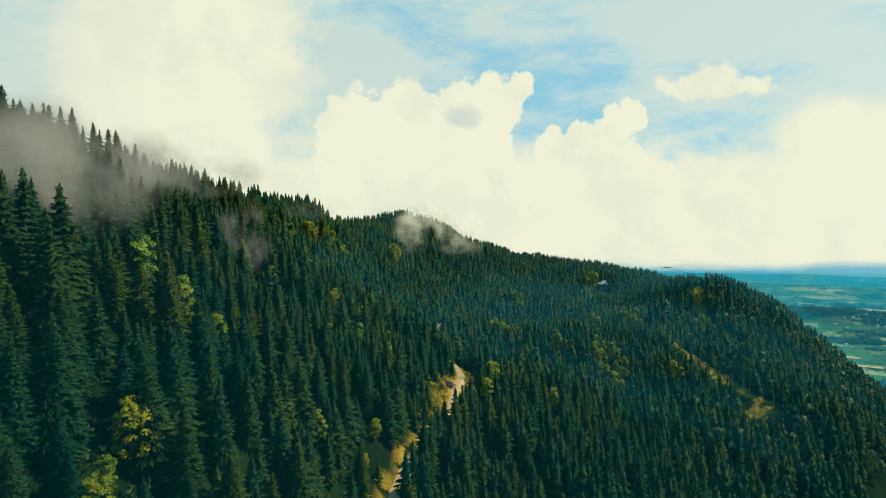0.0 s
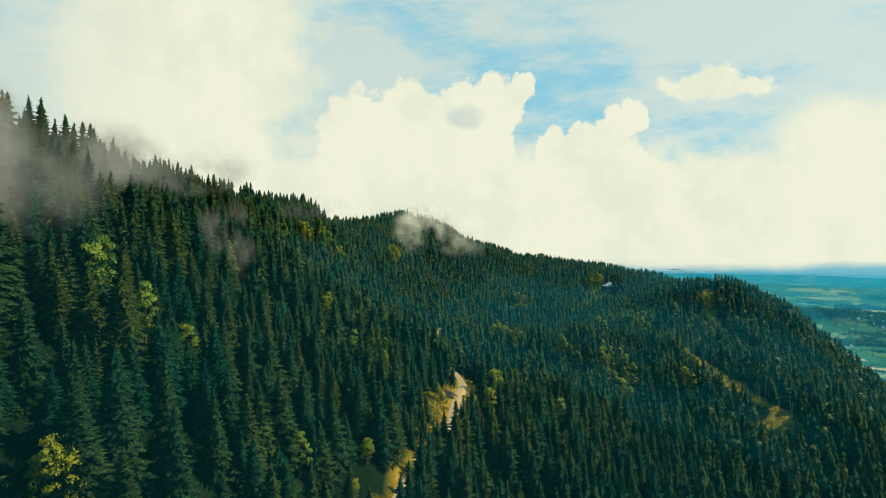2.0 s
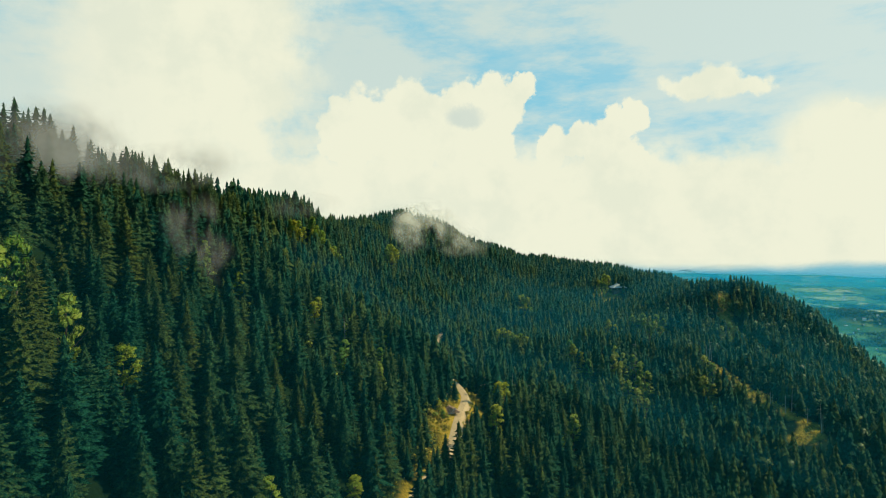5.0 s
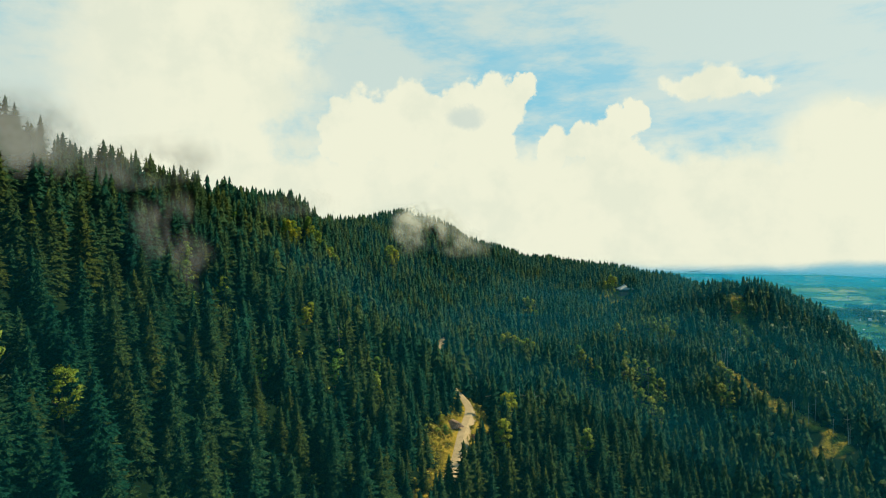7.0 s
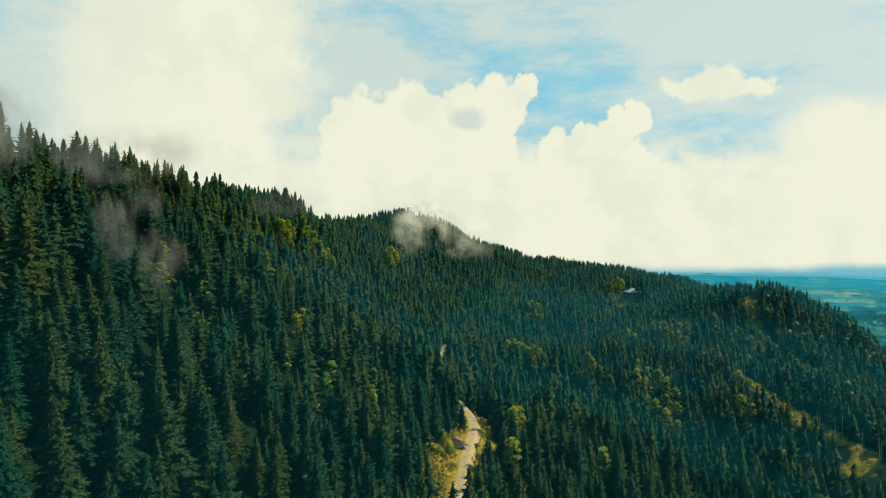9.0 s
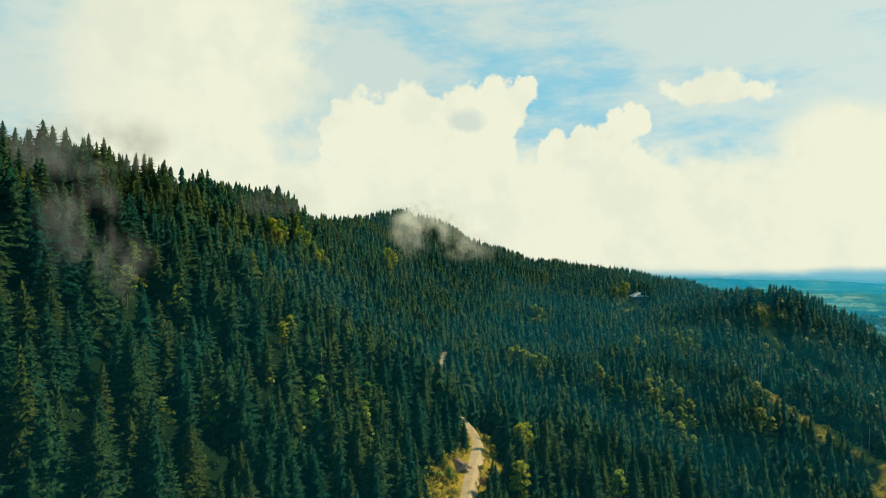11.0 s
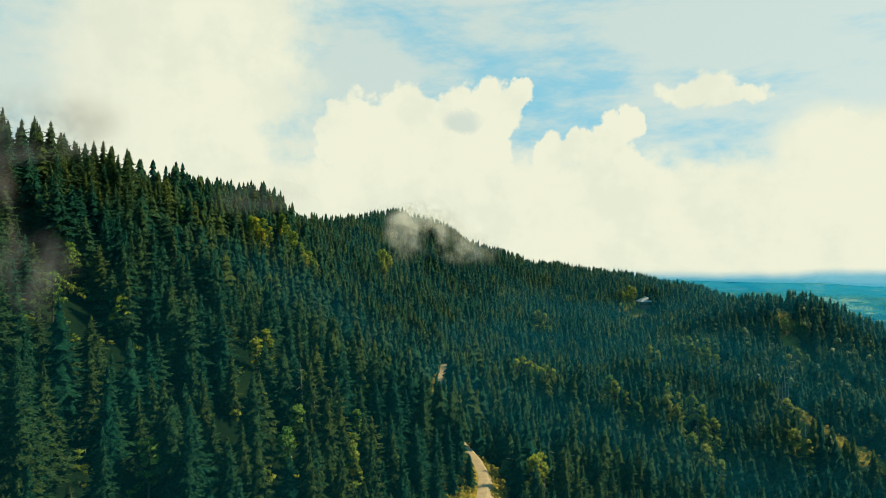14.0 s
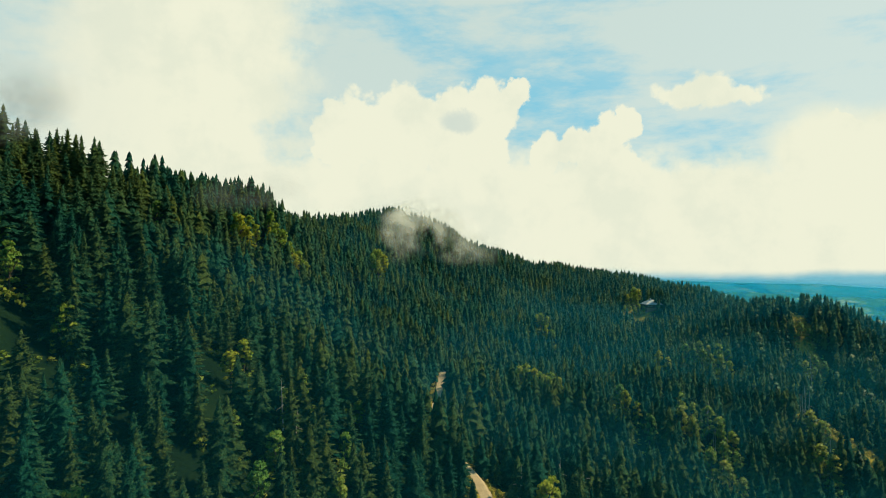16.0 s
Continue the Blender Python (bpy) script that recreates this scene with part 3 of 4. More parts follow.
def forest(name, shapes, x, y, seed, mats, label, lo=0.74, hi=1.12, wide=(0.85, 1.25), sink=0.4, leafy=False):
    """Many trees joined into one object; each carries a tint."""
    rng = np.random.default_rng(seed)
    z = land(x, y) - sink
    which = rng.integers(0, len(shapes), len(x))
    V, F, T, Mi, N, base = [], [], [], [], [], 0
    for k, (v, f, mi) in enumerate(shapes):
        v = np.asarray(v, np.float32)
        nv = (leafy_normals if leafy else conifer_normals)(v, v[:, 2].max(), k)
        idx = np.nonzero(which == k)[0]
        if not len(idx):
            continue
        n = len(idx)
        a = rng.uniform(0, 6.283, n)
        sz = rng.uniform(lo, hi, n) * (1 + 0.62 * bumps(x[idx], y[idx], 55, 21) + 0.50 * bumps(x[idx], y[idx], 26, 22))
        sz = np.minimum(sz, 1.08 * hi)
        sw = sz * rng.uniform(*wide, n)
        c, s = np.cos(a)[:, None], np.sin(a)[:, None]
        vx = (v[None, :, 0] * c - v[None, :, 1] * s) * sw[:, None] + x[idx][:, None]
        vy = (v[None, :, 0] * s + v[None, :, 1] * c) * sw[:, None] + y[idx][:, None]
        vz = v[None, :, 2] * sz[:, None] + z[idx][:, None]
        V.append(np.stack([vx, vy, vz], -1).reshape(-1, 3))
        N.append(np.stack([nv[None, :, 0] * c - nv[None, :, 1] * s, nv[None, :, 0] * s + nv[None, :, 1] * c, nv[None, :, 2] + 0 * c], -1).reshape(-1, 3))
        F.append((f[None] + (base + np.arange(n) * len(v))[:, None, None]).reshape(-1, 3))
        T.append(np.repeat(rng.uniform(0, 1, n), len(v)))
        Mi.append(np.tile(mi, n))
        base += n * len(v)
    me = mesh_of(name, np.concatenate(V), np.concatenate(F), mats, np.concatenate(Mi), np.concatenate(T), True, np.concatenate(N))
    return tagged(new(name, me), label, "forest", kind="stuff")


def with_stem(crown, height, r):
    v, f = crown
    tv = [(r * math.cos(a), r * math.sin(a), -1.0) for a in (0, 2.1, 4.2)] + [(0, 0, height * 0.7)]
    n = len(v)
    return np.concatenate([v, np.array(tv, np.float32)]), np.concatenate([f, [(n, n + 1, n + 3), (n + 1, n + 2, n + 3), (n + 2, n, n + 3)]]), np.r_[np.zeros(len(f)), np.ones(3)]


def near_zone(x, y):
    """Stretch of slope that the flight passes closest."""
    return ((x > -95) | (y < 135)) & (x > -130) & (x < -22) & (y > 40) & (y < 250)


CLOSE = [with_stem(spruce(30 + i, 25, (5.6, 6.2, 5.1, 5.8, 6.5)[i], 12, 12, 4, 0.08), 25, 0.28) for i in range(5)]
MID = [with_stem(spruce(40 + i, 21.5, (5.2, 5.7, 4.7, 5.3, 6.0, 4.4)[i], 10, 11, 0, 0.08), 21.5, 0.25) for i in range(6)]
FAR = [with_stem(spruce(60 + i, 17.5, (4.2, 4.7, 3.8, 4.4, 5.0, 3.6)[i], 7, 9, 0, 0.10), 17.5, 0.28) for i in range(6)]


def close_zone(x, y):
    """Slope next to the nearest one, on both sides of the road."""
    return (((x > -125) & (x < 45) & (y > 110) & (y < 365)) | ((x >= 45) & (x < 130) & (y > 250) & (y < 385)) | ((x > -172) & (x <= -125) & (y > 130) & (y < 430))) & ~near_zone(x, y)


def build_forest():
    # single spruces on the near slope
    crowns = []
    for i, radius in enumerate((6.2, 6.9, 5.7, 6.5, 7.2, 5.5, 6.1)):
        v, f = spruce(10 + i, 28, radius, 18, 17, 10, 0.05)
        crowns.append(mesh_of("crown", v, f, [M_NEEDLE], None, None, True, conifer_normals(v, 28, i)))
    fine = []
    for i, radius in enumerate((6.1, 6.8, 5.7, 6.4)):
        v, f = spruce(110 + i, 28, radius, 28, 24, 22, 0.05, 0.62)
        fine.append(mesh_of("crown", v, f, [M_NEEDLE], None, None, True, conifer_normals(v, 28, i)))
    trunks = [mesh_of("trunk", *stem(28, 0.32, 7, i), [M_BARK], smooth_shade=True) for i in range(7)]
    protos = []
    rng = random.Random(4)
    x, y = scatter(-130, -22, 40, 250, 7.8, 12, near_zone)
    x, y = np.r_[x, 3.2, -3.5], np.r_[y, 238, 183]
    z = land(x, y)
    for i in range(len(x)):
        k = rng.randrange(7)
        s = rng.uniform(0.52, 0.86) * min(1.15, 1 + 0.7 * float(bumps(x[i], y[i], 38, 23)))
        w = s * rng.uniform(0.9, 1.15)
        m = Matrix.LocRotScale((x[i], y[i], z[i] - 0.3), Euler((rng.gauss(0, 0.02), rng.gauss(0, 0.02), rng.uniform(0, 6.28))), (w, w, s))
        tree = new("spruce_tree")
        tree.matrix_basis = m
        tagged(tree, "tall dark green spruce tree on the steep slope", "tree", "spruces on the slope")
        part("trunk", trunks[k], tree)
        part("crown", fine[k % 4] if y[i] < 108 and x[i] > -112 else crowns[k], tree)
    x, y = scatter(-172, 130, 110, 430, 6.5, 15, close_zone)
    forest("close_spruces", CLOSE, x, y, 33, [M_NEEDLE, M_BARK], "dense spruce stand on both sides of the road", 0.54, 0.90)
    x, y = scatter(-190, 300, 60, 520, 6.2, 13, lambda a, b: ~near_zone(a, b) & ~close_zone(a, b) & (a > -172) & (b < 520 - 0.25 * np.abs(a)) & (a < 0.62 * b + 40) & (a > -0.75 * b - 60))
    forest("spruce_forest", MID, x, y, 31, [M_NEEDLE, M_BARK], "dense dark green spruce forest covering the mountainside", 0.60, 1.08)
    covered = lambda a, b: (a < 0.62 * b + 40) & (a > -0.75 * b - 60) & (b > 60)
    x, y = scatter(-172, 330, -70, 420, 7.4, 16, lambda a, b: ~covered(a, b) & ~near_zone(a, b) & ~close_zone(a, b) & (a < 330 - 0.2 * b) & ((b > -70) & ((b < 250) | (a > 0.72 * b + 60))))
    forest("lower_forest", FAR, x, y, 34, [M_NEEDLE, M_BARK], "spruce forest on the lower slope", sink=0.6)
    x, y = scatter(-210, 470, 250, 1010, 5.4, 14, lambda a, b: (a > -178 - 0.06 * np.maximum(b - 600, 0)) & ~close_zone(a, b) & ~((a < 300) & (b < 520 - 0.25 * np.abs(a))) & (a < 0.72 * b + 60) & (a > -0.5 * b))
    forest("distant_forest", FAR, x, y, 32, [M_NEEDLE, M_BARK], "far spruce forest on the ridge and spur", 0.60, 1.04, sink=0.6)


build_forest()


def limbed_stem(seed, height):
    """Trunk with rising limbs for a broad-leaved tree."""
    rng = np.random.default_rng(seed)
    v, f = stem(height * 0.8, 0.02 * height, 6, seed)
    V, F = [v], [f]
    n = len(v)
    for _ in range(6):
        lv, lf = stem(height * rng.uniform(0.28, 0.42), 0.008 * height, 4, seed, 1.0)
        lv = lv[lv[:, 2] > -5].copy()
        lv[:, 2] = np.maximum(lv[:, 2], 0)
        m = Euler((rng.uniform(0.5, 0.95), 0, rng.uniform(0, 6.28))).to_matrix()
        lv = lv @ np.array(m).T + np.array((0, 0, height * rng.uniform(0.25, 0.5)))
        V.append(lv)
        F.append(lf + n)
        n += len(lv)
    return np.concatenate(V), np.concatenate(F)


def leaf_crown(shape, mat, seed):
    v, f = shape
    return mesh_of("crown", v, f, [mat], None, None, True, leafy_normals(v, 10, seed))


def build_broadleaves():
    rng = random.Random(9)
    near = [leaf_crown(broadleaf(80 + i, 10, 2.9, 1700, 0.30, False, 1.5), M_LEAF, i) for i in range(4)]
    open_crowns = [leaf_crown(broadleaf(84 + i, 10, 3.4, 3200, 0.20, False, 1.7), M_LEAF, i) for i in range(3)]
    dull = [leaf_crown(broadleaf(90 + i, 10, 3.0, 1100, 0.36, False, 1.4), M_DULL_LEAF, i) for i in range(4)]
    fresh = leaves("fresh_green_leaves", (0.05, 0.16, 0.03), (0.10, 0.23, 0.03), (0.22, 0.30, 0.035))
    green = [leaf_crown(broadleaf(100 + i, 10, 2.8, 1500, 0.31, False, 1.5), fresh, i) for i in range(4)]
    stems = [mesh_of("trunk", *limbed_stem(70 + i, 10), [M_BARK]) for i in range(3)]
    for sites, crowns, label, group in ((YELLOW_TREES, near, "yellow-green broad-leaved tree among dark spruces", "yellow-green trees"),
                                        (GREEN_TREES, green, "fresh green broad-leaved tree on the spruce slope", "green trees"),
                                        (DULL_TREES, dull, "dull green broad-leaved tree with rounded crown", "dull green trees")):
        for x, y, h in sites:
            tree = new("broadleaf_tree")
            s = h / 10 * (1.22 if y > 440 or x > 15 else 0.86 if y > 240 else 1.2)
            w = s ** 0.75 * rng.uniform(0.9, 1.15)
            tree.matrix_basis = Matrix.LocRotScale((x, y, float(land(x, y)) - 0.2), Euler((0, 0, rng.uniform(0, 6.28))), (w, w, s))
            tagged(tree, label, "tree", group)
            part("trunk", rng.choice(stems), tree)
            part("crown", rng.choice(open_crowns if y < 240 and crowns is near else crowns), tree)


build_broadleaves()


def build_undergrowth():
    # rounded trees mixed into the spur's flank
    v, f = broadleaf(120, 12, 3.6, 110, 0.85)
    w, q = broadleaf(121, 13, 3.2, 110, 0.85)
    shapes = [(*[v, f], np.zeros(len(f))), (*[w, q], np.zeros(len(q)))]
    x, y = scatter(150, 420, 340, 640, 14.0, 44, lambda a, b: (a > 150 + 0.25 * (b - 340)) & (a < 0.72 * b + 20))
    forest("broadleaf_wood", shapes, x, y, 45, [leaves("deep_green_leaves", (0.02, 0.075, 0.045), (0.04, 0.115, 0.05), (0.10, 0.17, 0.06))], "dull green broad-leaved wood mixed into the spruce slope", 0.8, 1.35, leafy=True)
    # shrubs beside the road and in the cleared strips
    rng = np.random.default_rng(46)
    shrub = [broadleaf(130 + i, 2.0, 1.1, 36, 0.31, True) for i in range(3)]
    shrub = [(a, b, np.zeros(len(b))) for a, b in shrub]
    xs, ys = [], []
    for line, n, lo, hi in ((ROAD[(ROAD[:, 1] > 265) & (ROAD[:, 1] < 405)], 620, 3.2, 9.5), (ROAD[(ROAD[:, 1] < 265)], 200, 3.2, 5.5), (ROAD[ROAD[:, 1] > 405], 160, 3.0, 5.0), (RUN, 240, 0.0, 5.5), (TRACK, 200, 0.0, 5.0)):
        p = line[rng.integers(0, len(line), n)]
        a, d = rng.uniform(0, 6.28, n), rng.uniform(lo, hi, n)
        px, py = p[:, 0] + np.cos(a) * d, p[:, 1] + np.sin(a) * d
        ok = (away(px, py, ROAD) > 2.7) & (np.hypot(px - 3.8, py - 323) > 5.5)
        xs.append(px[ok])
        ys.append(py[ok])
    for cx, cy, r in ((-5, 303, 6), (-3, 314, 5), (-8, 292, 4), (-1, 325, 5)):
        a, d = rng.uniform(0, 6.28, 80), np.sqrt(rng.uniform(0, 1, 80)) * r
        px, py = cx + np.cos(a) * d, cy + np.sin(a) * d
        ok = (away(px, py, ROAD) > 2.7) & (np.hypot(px - 3.8, py - 323) > 5.5)
        xs.append(px[ok])
        ys.append(py[ok])
    forest("verge_shrubs", shrub, np.concatenate(xs), np.concatenate(ys), 47, [M_GRASS], "yellow-green shrubs and tall grass beside the road", 0.35, 1.2, (0.9, 1.5), 0.1, leafy=True)
    # understorey round the broad-leaved trees
    sites = np.array([q for q in YELLOW_TREES + GREEN_TREES + DULL_TREES if q[1] > 230], float)
    p = sites[rng.integers(0, len(sites), 950)]
    px, py = p[:, 0] + rng.normal(0, 4.2, 950), p[:, 1] - 3.5 + rng.normal(0, 4.6, 950)
    ok = (away(px, py, ROAD) > 3.2) & (np.hypot(px - 196, py - 742) > 17)
    forest("understorey", [(a, b, np.zeros(len(b))) for a, b in (broadleaf(150 + i, 3.4, 1.7, 40, 0.46, True) for i in range(3))], px[ok], py[ok], 49, [M_DULL_LEAF],
           "dense green shrubs under the broad-leaved trees", 0.5, 1.5, (0.9, 1.4), 0.2, leafy=True)
    # low growth on the floor of the near slope
    px, py = rng.uniform(-115, -28, 800), rng.uniform(88, 270, 800)
    ok = away(px, py, ROAD) > 4.0
    fern = leaves("fern_leaves", (0.012, 0.055, 0.030), (0.025, 0.085, 0.035), (0.06, 0.12, 0.03))
    forest("ferns", [(a, b, np.zeros(len(b))) for a, b in (broadleaf(160 + i, 2.2, 2.0, 46, 0.42, True) for i in range(3))], px[ok], py[ok], 50, [fern],
           "dark green ferns and shrubs on the forest floor", 0.5, 1.4, (1.0, 1.9), 0.15, leafy=True)
    # meadow round the cabin
    n = 1500
    a, r = rng.uniform(0, 6.28, n), np.sqrt(rng.uniform(0, 1, n)) * 15
    px, py = 198 + np.cos(a) * r, 745 + np.sin(a) * r
    forest("meadow_grass", shrub, px[:400], py[:400], 48, [M_GRASS], "sunlit yellow meadow grass beside the cabin", 0.2, 0.4, (1.0, 2.0), 0.05, leafy=True)


build_undergrowth()


def build_young_spruces():
    rng = np.random.default_rng(55)
    x, y = scatter(-115, 35, 60, 330, 10.5, 56)
    keep = rng.uniform(0, 1, len(x)) < 0.6
    forest("young_spruces", CLOSE, x[keep], y[keep], 57, [M_NEEDLE, M_BARK], "young spruces filling the gaps between tall ones", 0.25, 0.52, (1.0, 1.4))


build_young_spruces()

M_SNAG = mottled("bleached_wood", (0.22, 0.19, 0.15), (0.34, 0.30, 0.24), (0.46, 0.42, 0.35), 1.5, 0.9, 0.02)


def build_dead_trees():
    """Bleached standing trunks with broken branch stubs."""
    rng = random.Random(61)
    trunks, stubs = [], []
    for k in range(3):
        trunks.append(mesh_of("trunk", *stem(14, 0.22, 6, 200 + k), [M_SNAG]))
        stubs.append([mesh_of("branch", *stem(rng.uniform(0.5, 1.1), 0.04, 4, 210 + 8 * k + j, 1.0), [M_SNAG]) for j in range(4)])
    spots = []
    for x0, y0, n in ((207, 505, 4), (196, 470, 4), (226, 432, 5), (237, 412, 4), (150, 500, 3), (138, 470, 3), (112, 490, 2), (40, 372, 3), (36, 340, 2), (64, 560, 2),
                      (110, 640, 2), (246, 555, 3), (160, 560, 3), (-44, 330, 2), (22, 350, 2)):
        spots += [(x0 + rng.uniform(-9, 9), y0 + rng.uniform(-9, 9)) for _ in range(n)]
    for x, y in spots:
        k, s = rng.randrange(3), rng.uniform(0.8, 1.35)
        tree = new("dead_tree")
        tree.matrix_basis = Matrix.LocRotScale((x, y, float(land(x, y))), Euler((rng.gauss(0, 0.04), rng.gauss(0, 0.04), rng.uniform(0, 6.28))), (s, s, s))
        tagged(tree, "bare bleached dead tree standing among spruces", "dead tree", "dead trees")
        part("trunk", trunks[k], tree)
        for j, mesh in enumerate(stubs[k]):
            part("branch", mesh, tree, "", pose(0, 0, 5 + 2.0 * j, 62 + 9 * j, 0, 100 * j + 20 * k))


build_dead_trees()


# ---------------------------------------------------------------- cabin
def box(bm, x0, x1, y0, y1, z0, z1):
    m = Matrix.Translation(((x0 + x1) / 2, (y0 + y1) / 2, (z0 + z1) / 2)) @ Matrix.Diagonal((x1 - x0, y1 - y0, z1 - z0, 1))
    bmesh.ops.create_cube(bm, size=1, matrix=m)


def box_mesh(name, dims, mat, bevel=0.0):
    bm = bmesh.new()
    box(bm, *dims)
    if bevel:
        bmesh.ops.bevel(bm, geom=bm.edges[:], offset=bevel, segments=1, affect="EDGES")
    return bm_mesh(name, bm, mat)


def build_cabin():
    cabin = new("cabin")
    x, y = CABIN_AT
    cabin.matrix_basis = pose(x, y, float(land(x, y)) + 1.2, 0, 0, 6) @ Matrix.Scale(1.12, 4)
    tagged(cabin, "timber mountain cabin with grey hipped roof", "cabin")
    part("base", box_mesh("base", (-6.8, 6.8, -4.8, 4.8, -4.5, 0.5), M_SLASH, 0.05), cabin, "brown stone base")
    part("wall", box_mesh("wall", (-6.6, 6.6, -4.6, 4.6, 0.5, 3.6), M_TIMBER, 0.05), cabin)
    # hipped roof slab with overhang and thickness
    bm = bmesh.new()
    low = [bm.verts.new(p) for p in ((-8, -6, 3.3), (8, -6, 3.3), (8, 6, 3.3), (-8, 6, 3.3))]
    rim = [bm.verts.new(p) for p in ((-8, -6, 3.55), (8, -6, 3.55), (8, 6, 3.55), (-8, 6, 3.55))]
    r0, r1 = bm.verts.new((-2.6, 0, 7.4)), bm.verts.new((2.6, 0, 7.4))
    bm.faces.new(low[::-1])
    for i in range(4):
        bm.faces.new((low[i], low[(i + 1) % 4], rim[(i + 1) % 4], rim[i]))
    bm.faces.new((rim[0], rim[1], r1, r0))
    bm.faces.new((rim[1], rim[2], r1))
    bm.faces.new((rim[2], rim[3], r0, r1))
    bm.faces.new((rim[3], rim[0], r0))
    part("roof", bm_mesh("roof", bm, M_ROOF), cabin, "pale grey hipped sheet roof")
    part("chimney", box_mesh("chimney", (-1.9, -1.1, -0.9, -0.1, 5.6, 8.6), M_WHITE, 0.04), cabin)
    for i in range(5):
        cx = -5 + 2.5 * i
        if i == 2:
            door = part("door", box_mesh("door", (cx - 0.5, cx + 0.5, -4.72, -4.6, 0.5, 2.55), M_TIMBER, 0.02), cabin)
            part("door_handle", box_mesh("door_handle", (cx + 0.32, cx + 0.4, -4.8, -4.72, 1.45, 1.55), M_ROOF), door)
            continue
        win = part("window", box_mesh("window", (cx - 0.6, cx + 0.6, -4.70, -4.6, 1.4, 2.7), M_WHITE, 0.02), cabin, "white framed window")
        part("pane", box_mesh("pane", (cx - 0.5, cx - 0.04, -4.73, -4.7, 1.5, 2.6), M_PANE), win)
        part("pane", box_mesh("pane", (cx + 0.04, cx + 0.5, -4.73, -4.7, 1.5, 2.6), M_PANE), win)
    for cy in (-2.2, 0, 2.2):
        win = part("window", box_mesh("window", (-6.7, -6.6, cy - 0.6, cy + 0.6, 1.4, 2.7), M_WHITE, 0.02), cabin, "white framed window")
        part("pane", box_mesh("pane", (-6.73, -6.7, cy - 0.5, cy + 0.5, 1.5, 2.6), M_PANE), win)


build_cabin()


# ---------------------------------------------------------------- beside the road
def build_logs():
    pile = new("log_pile")
    x, y = 3.2, 325.5
    z = float(land(x, y))
    pile.matrix_basis = pose(x, y, z + 0.4, 0, 0, 30) @ Matrix.Scale(1.2, 4)
    tagged(pile, "stack of cut spruce logs beside the gravel road", "log pile")
    rng = random.Random(3)
    meshes = []
    for k in range(4):
        bm = bmesh.new()
        r = (0.24, 0.2, 0.27, 0.17)[k]
        bmesh.ops.create_cone(bm, cap_ends=True, segments=9, radius1=r, radius2=r * 0.86, depth=5.0, matrix=Matrix.Rotation(radians(90), 4, "X"))
        for fc in bm.faces:
            if len(fc.verts) > 4:
                fc.material_index = 1
        meshes.append(bm_mesh("log", bm, M_LOG_SIDE, M_LOG_END))
    for row in range(5):
        for i in range(11 - 2 * row):
            m = pose((i - (10 - 2 * row) / 2) * 0.5 + rng.uniform(-0.05, 0.05), rng.uniform(-0.35, 0.35), row * 0.42 - 0.1, 0, 0, rng.uniform(-2, 2))
            part("log", rng.choice(meshes), pile, "", m)


build_logs()


def build_brush(x, y, size, seed):
    rng = np.random.default_rng(seed)
    V, F = [], []
    n = 260
    c = rng.normal(0, 1, (n, 3)) * (size * 0.42, size * 0.55, 0.2 * size)
    c[:, 2] = np.abs(c[:, 2]) * np.exp(-(np.hypot(c[:, 0], c[:, 1]) / size) ** 2)
    d = rng.normal(0, 1, (n, 3)) * (1, 1, 0.35)
    d /= np.linalg.norm(d, axis=1)[:, None]
    e = np.cross(d, rng.normal(0, 1, (n, 3)))
    e /= np.linalg.norm(e, axis=1)[:, None]
    l, w = rng.uniform(0.5, 1.4, (n, 1)), rng.uniform(0.05, 0.13, (n, 1))
    g_ = np.cross(d, e)
    v = np.stack([c - d * l + e * w, c - d * l - 0.5 * e * w + 0.8 * g_ * w, c - d * l - 0.5 * e * w - 0.8 * g_ * w, c + d * l], 1).reshape(-1, 3)
    b = np.arange(n) * 4
    f = np.concatenate([np.c_[b, b + 1, b + 3], np.c_[b + 1, b + 2, b + 3], np.c_[b + 2, b, b + 3], np.c_[b + 2, b + 1, b]])
    ob = new("brush_pile", mesh_of("brush_pile", v, f, [M_SLASH]))
    ob.matrix_basis = pose(x, y, float(land(x, y)) + 0.25)
    tagged(ob, "heap of reddish dead branches beside the road", "brush pile", "brush piles")


build_brush(11.6, 323, 2.6, 1)
build_brush(7.6, 302, 2.4, 2)


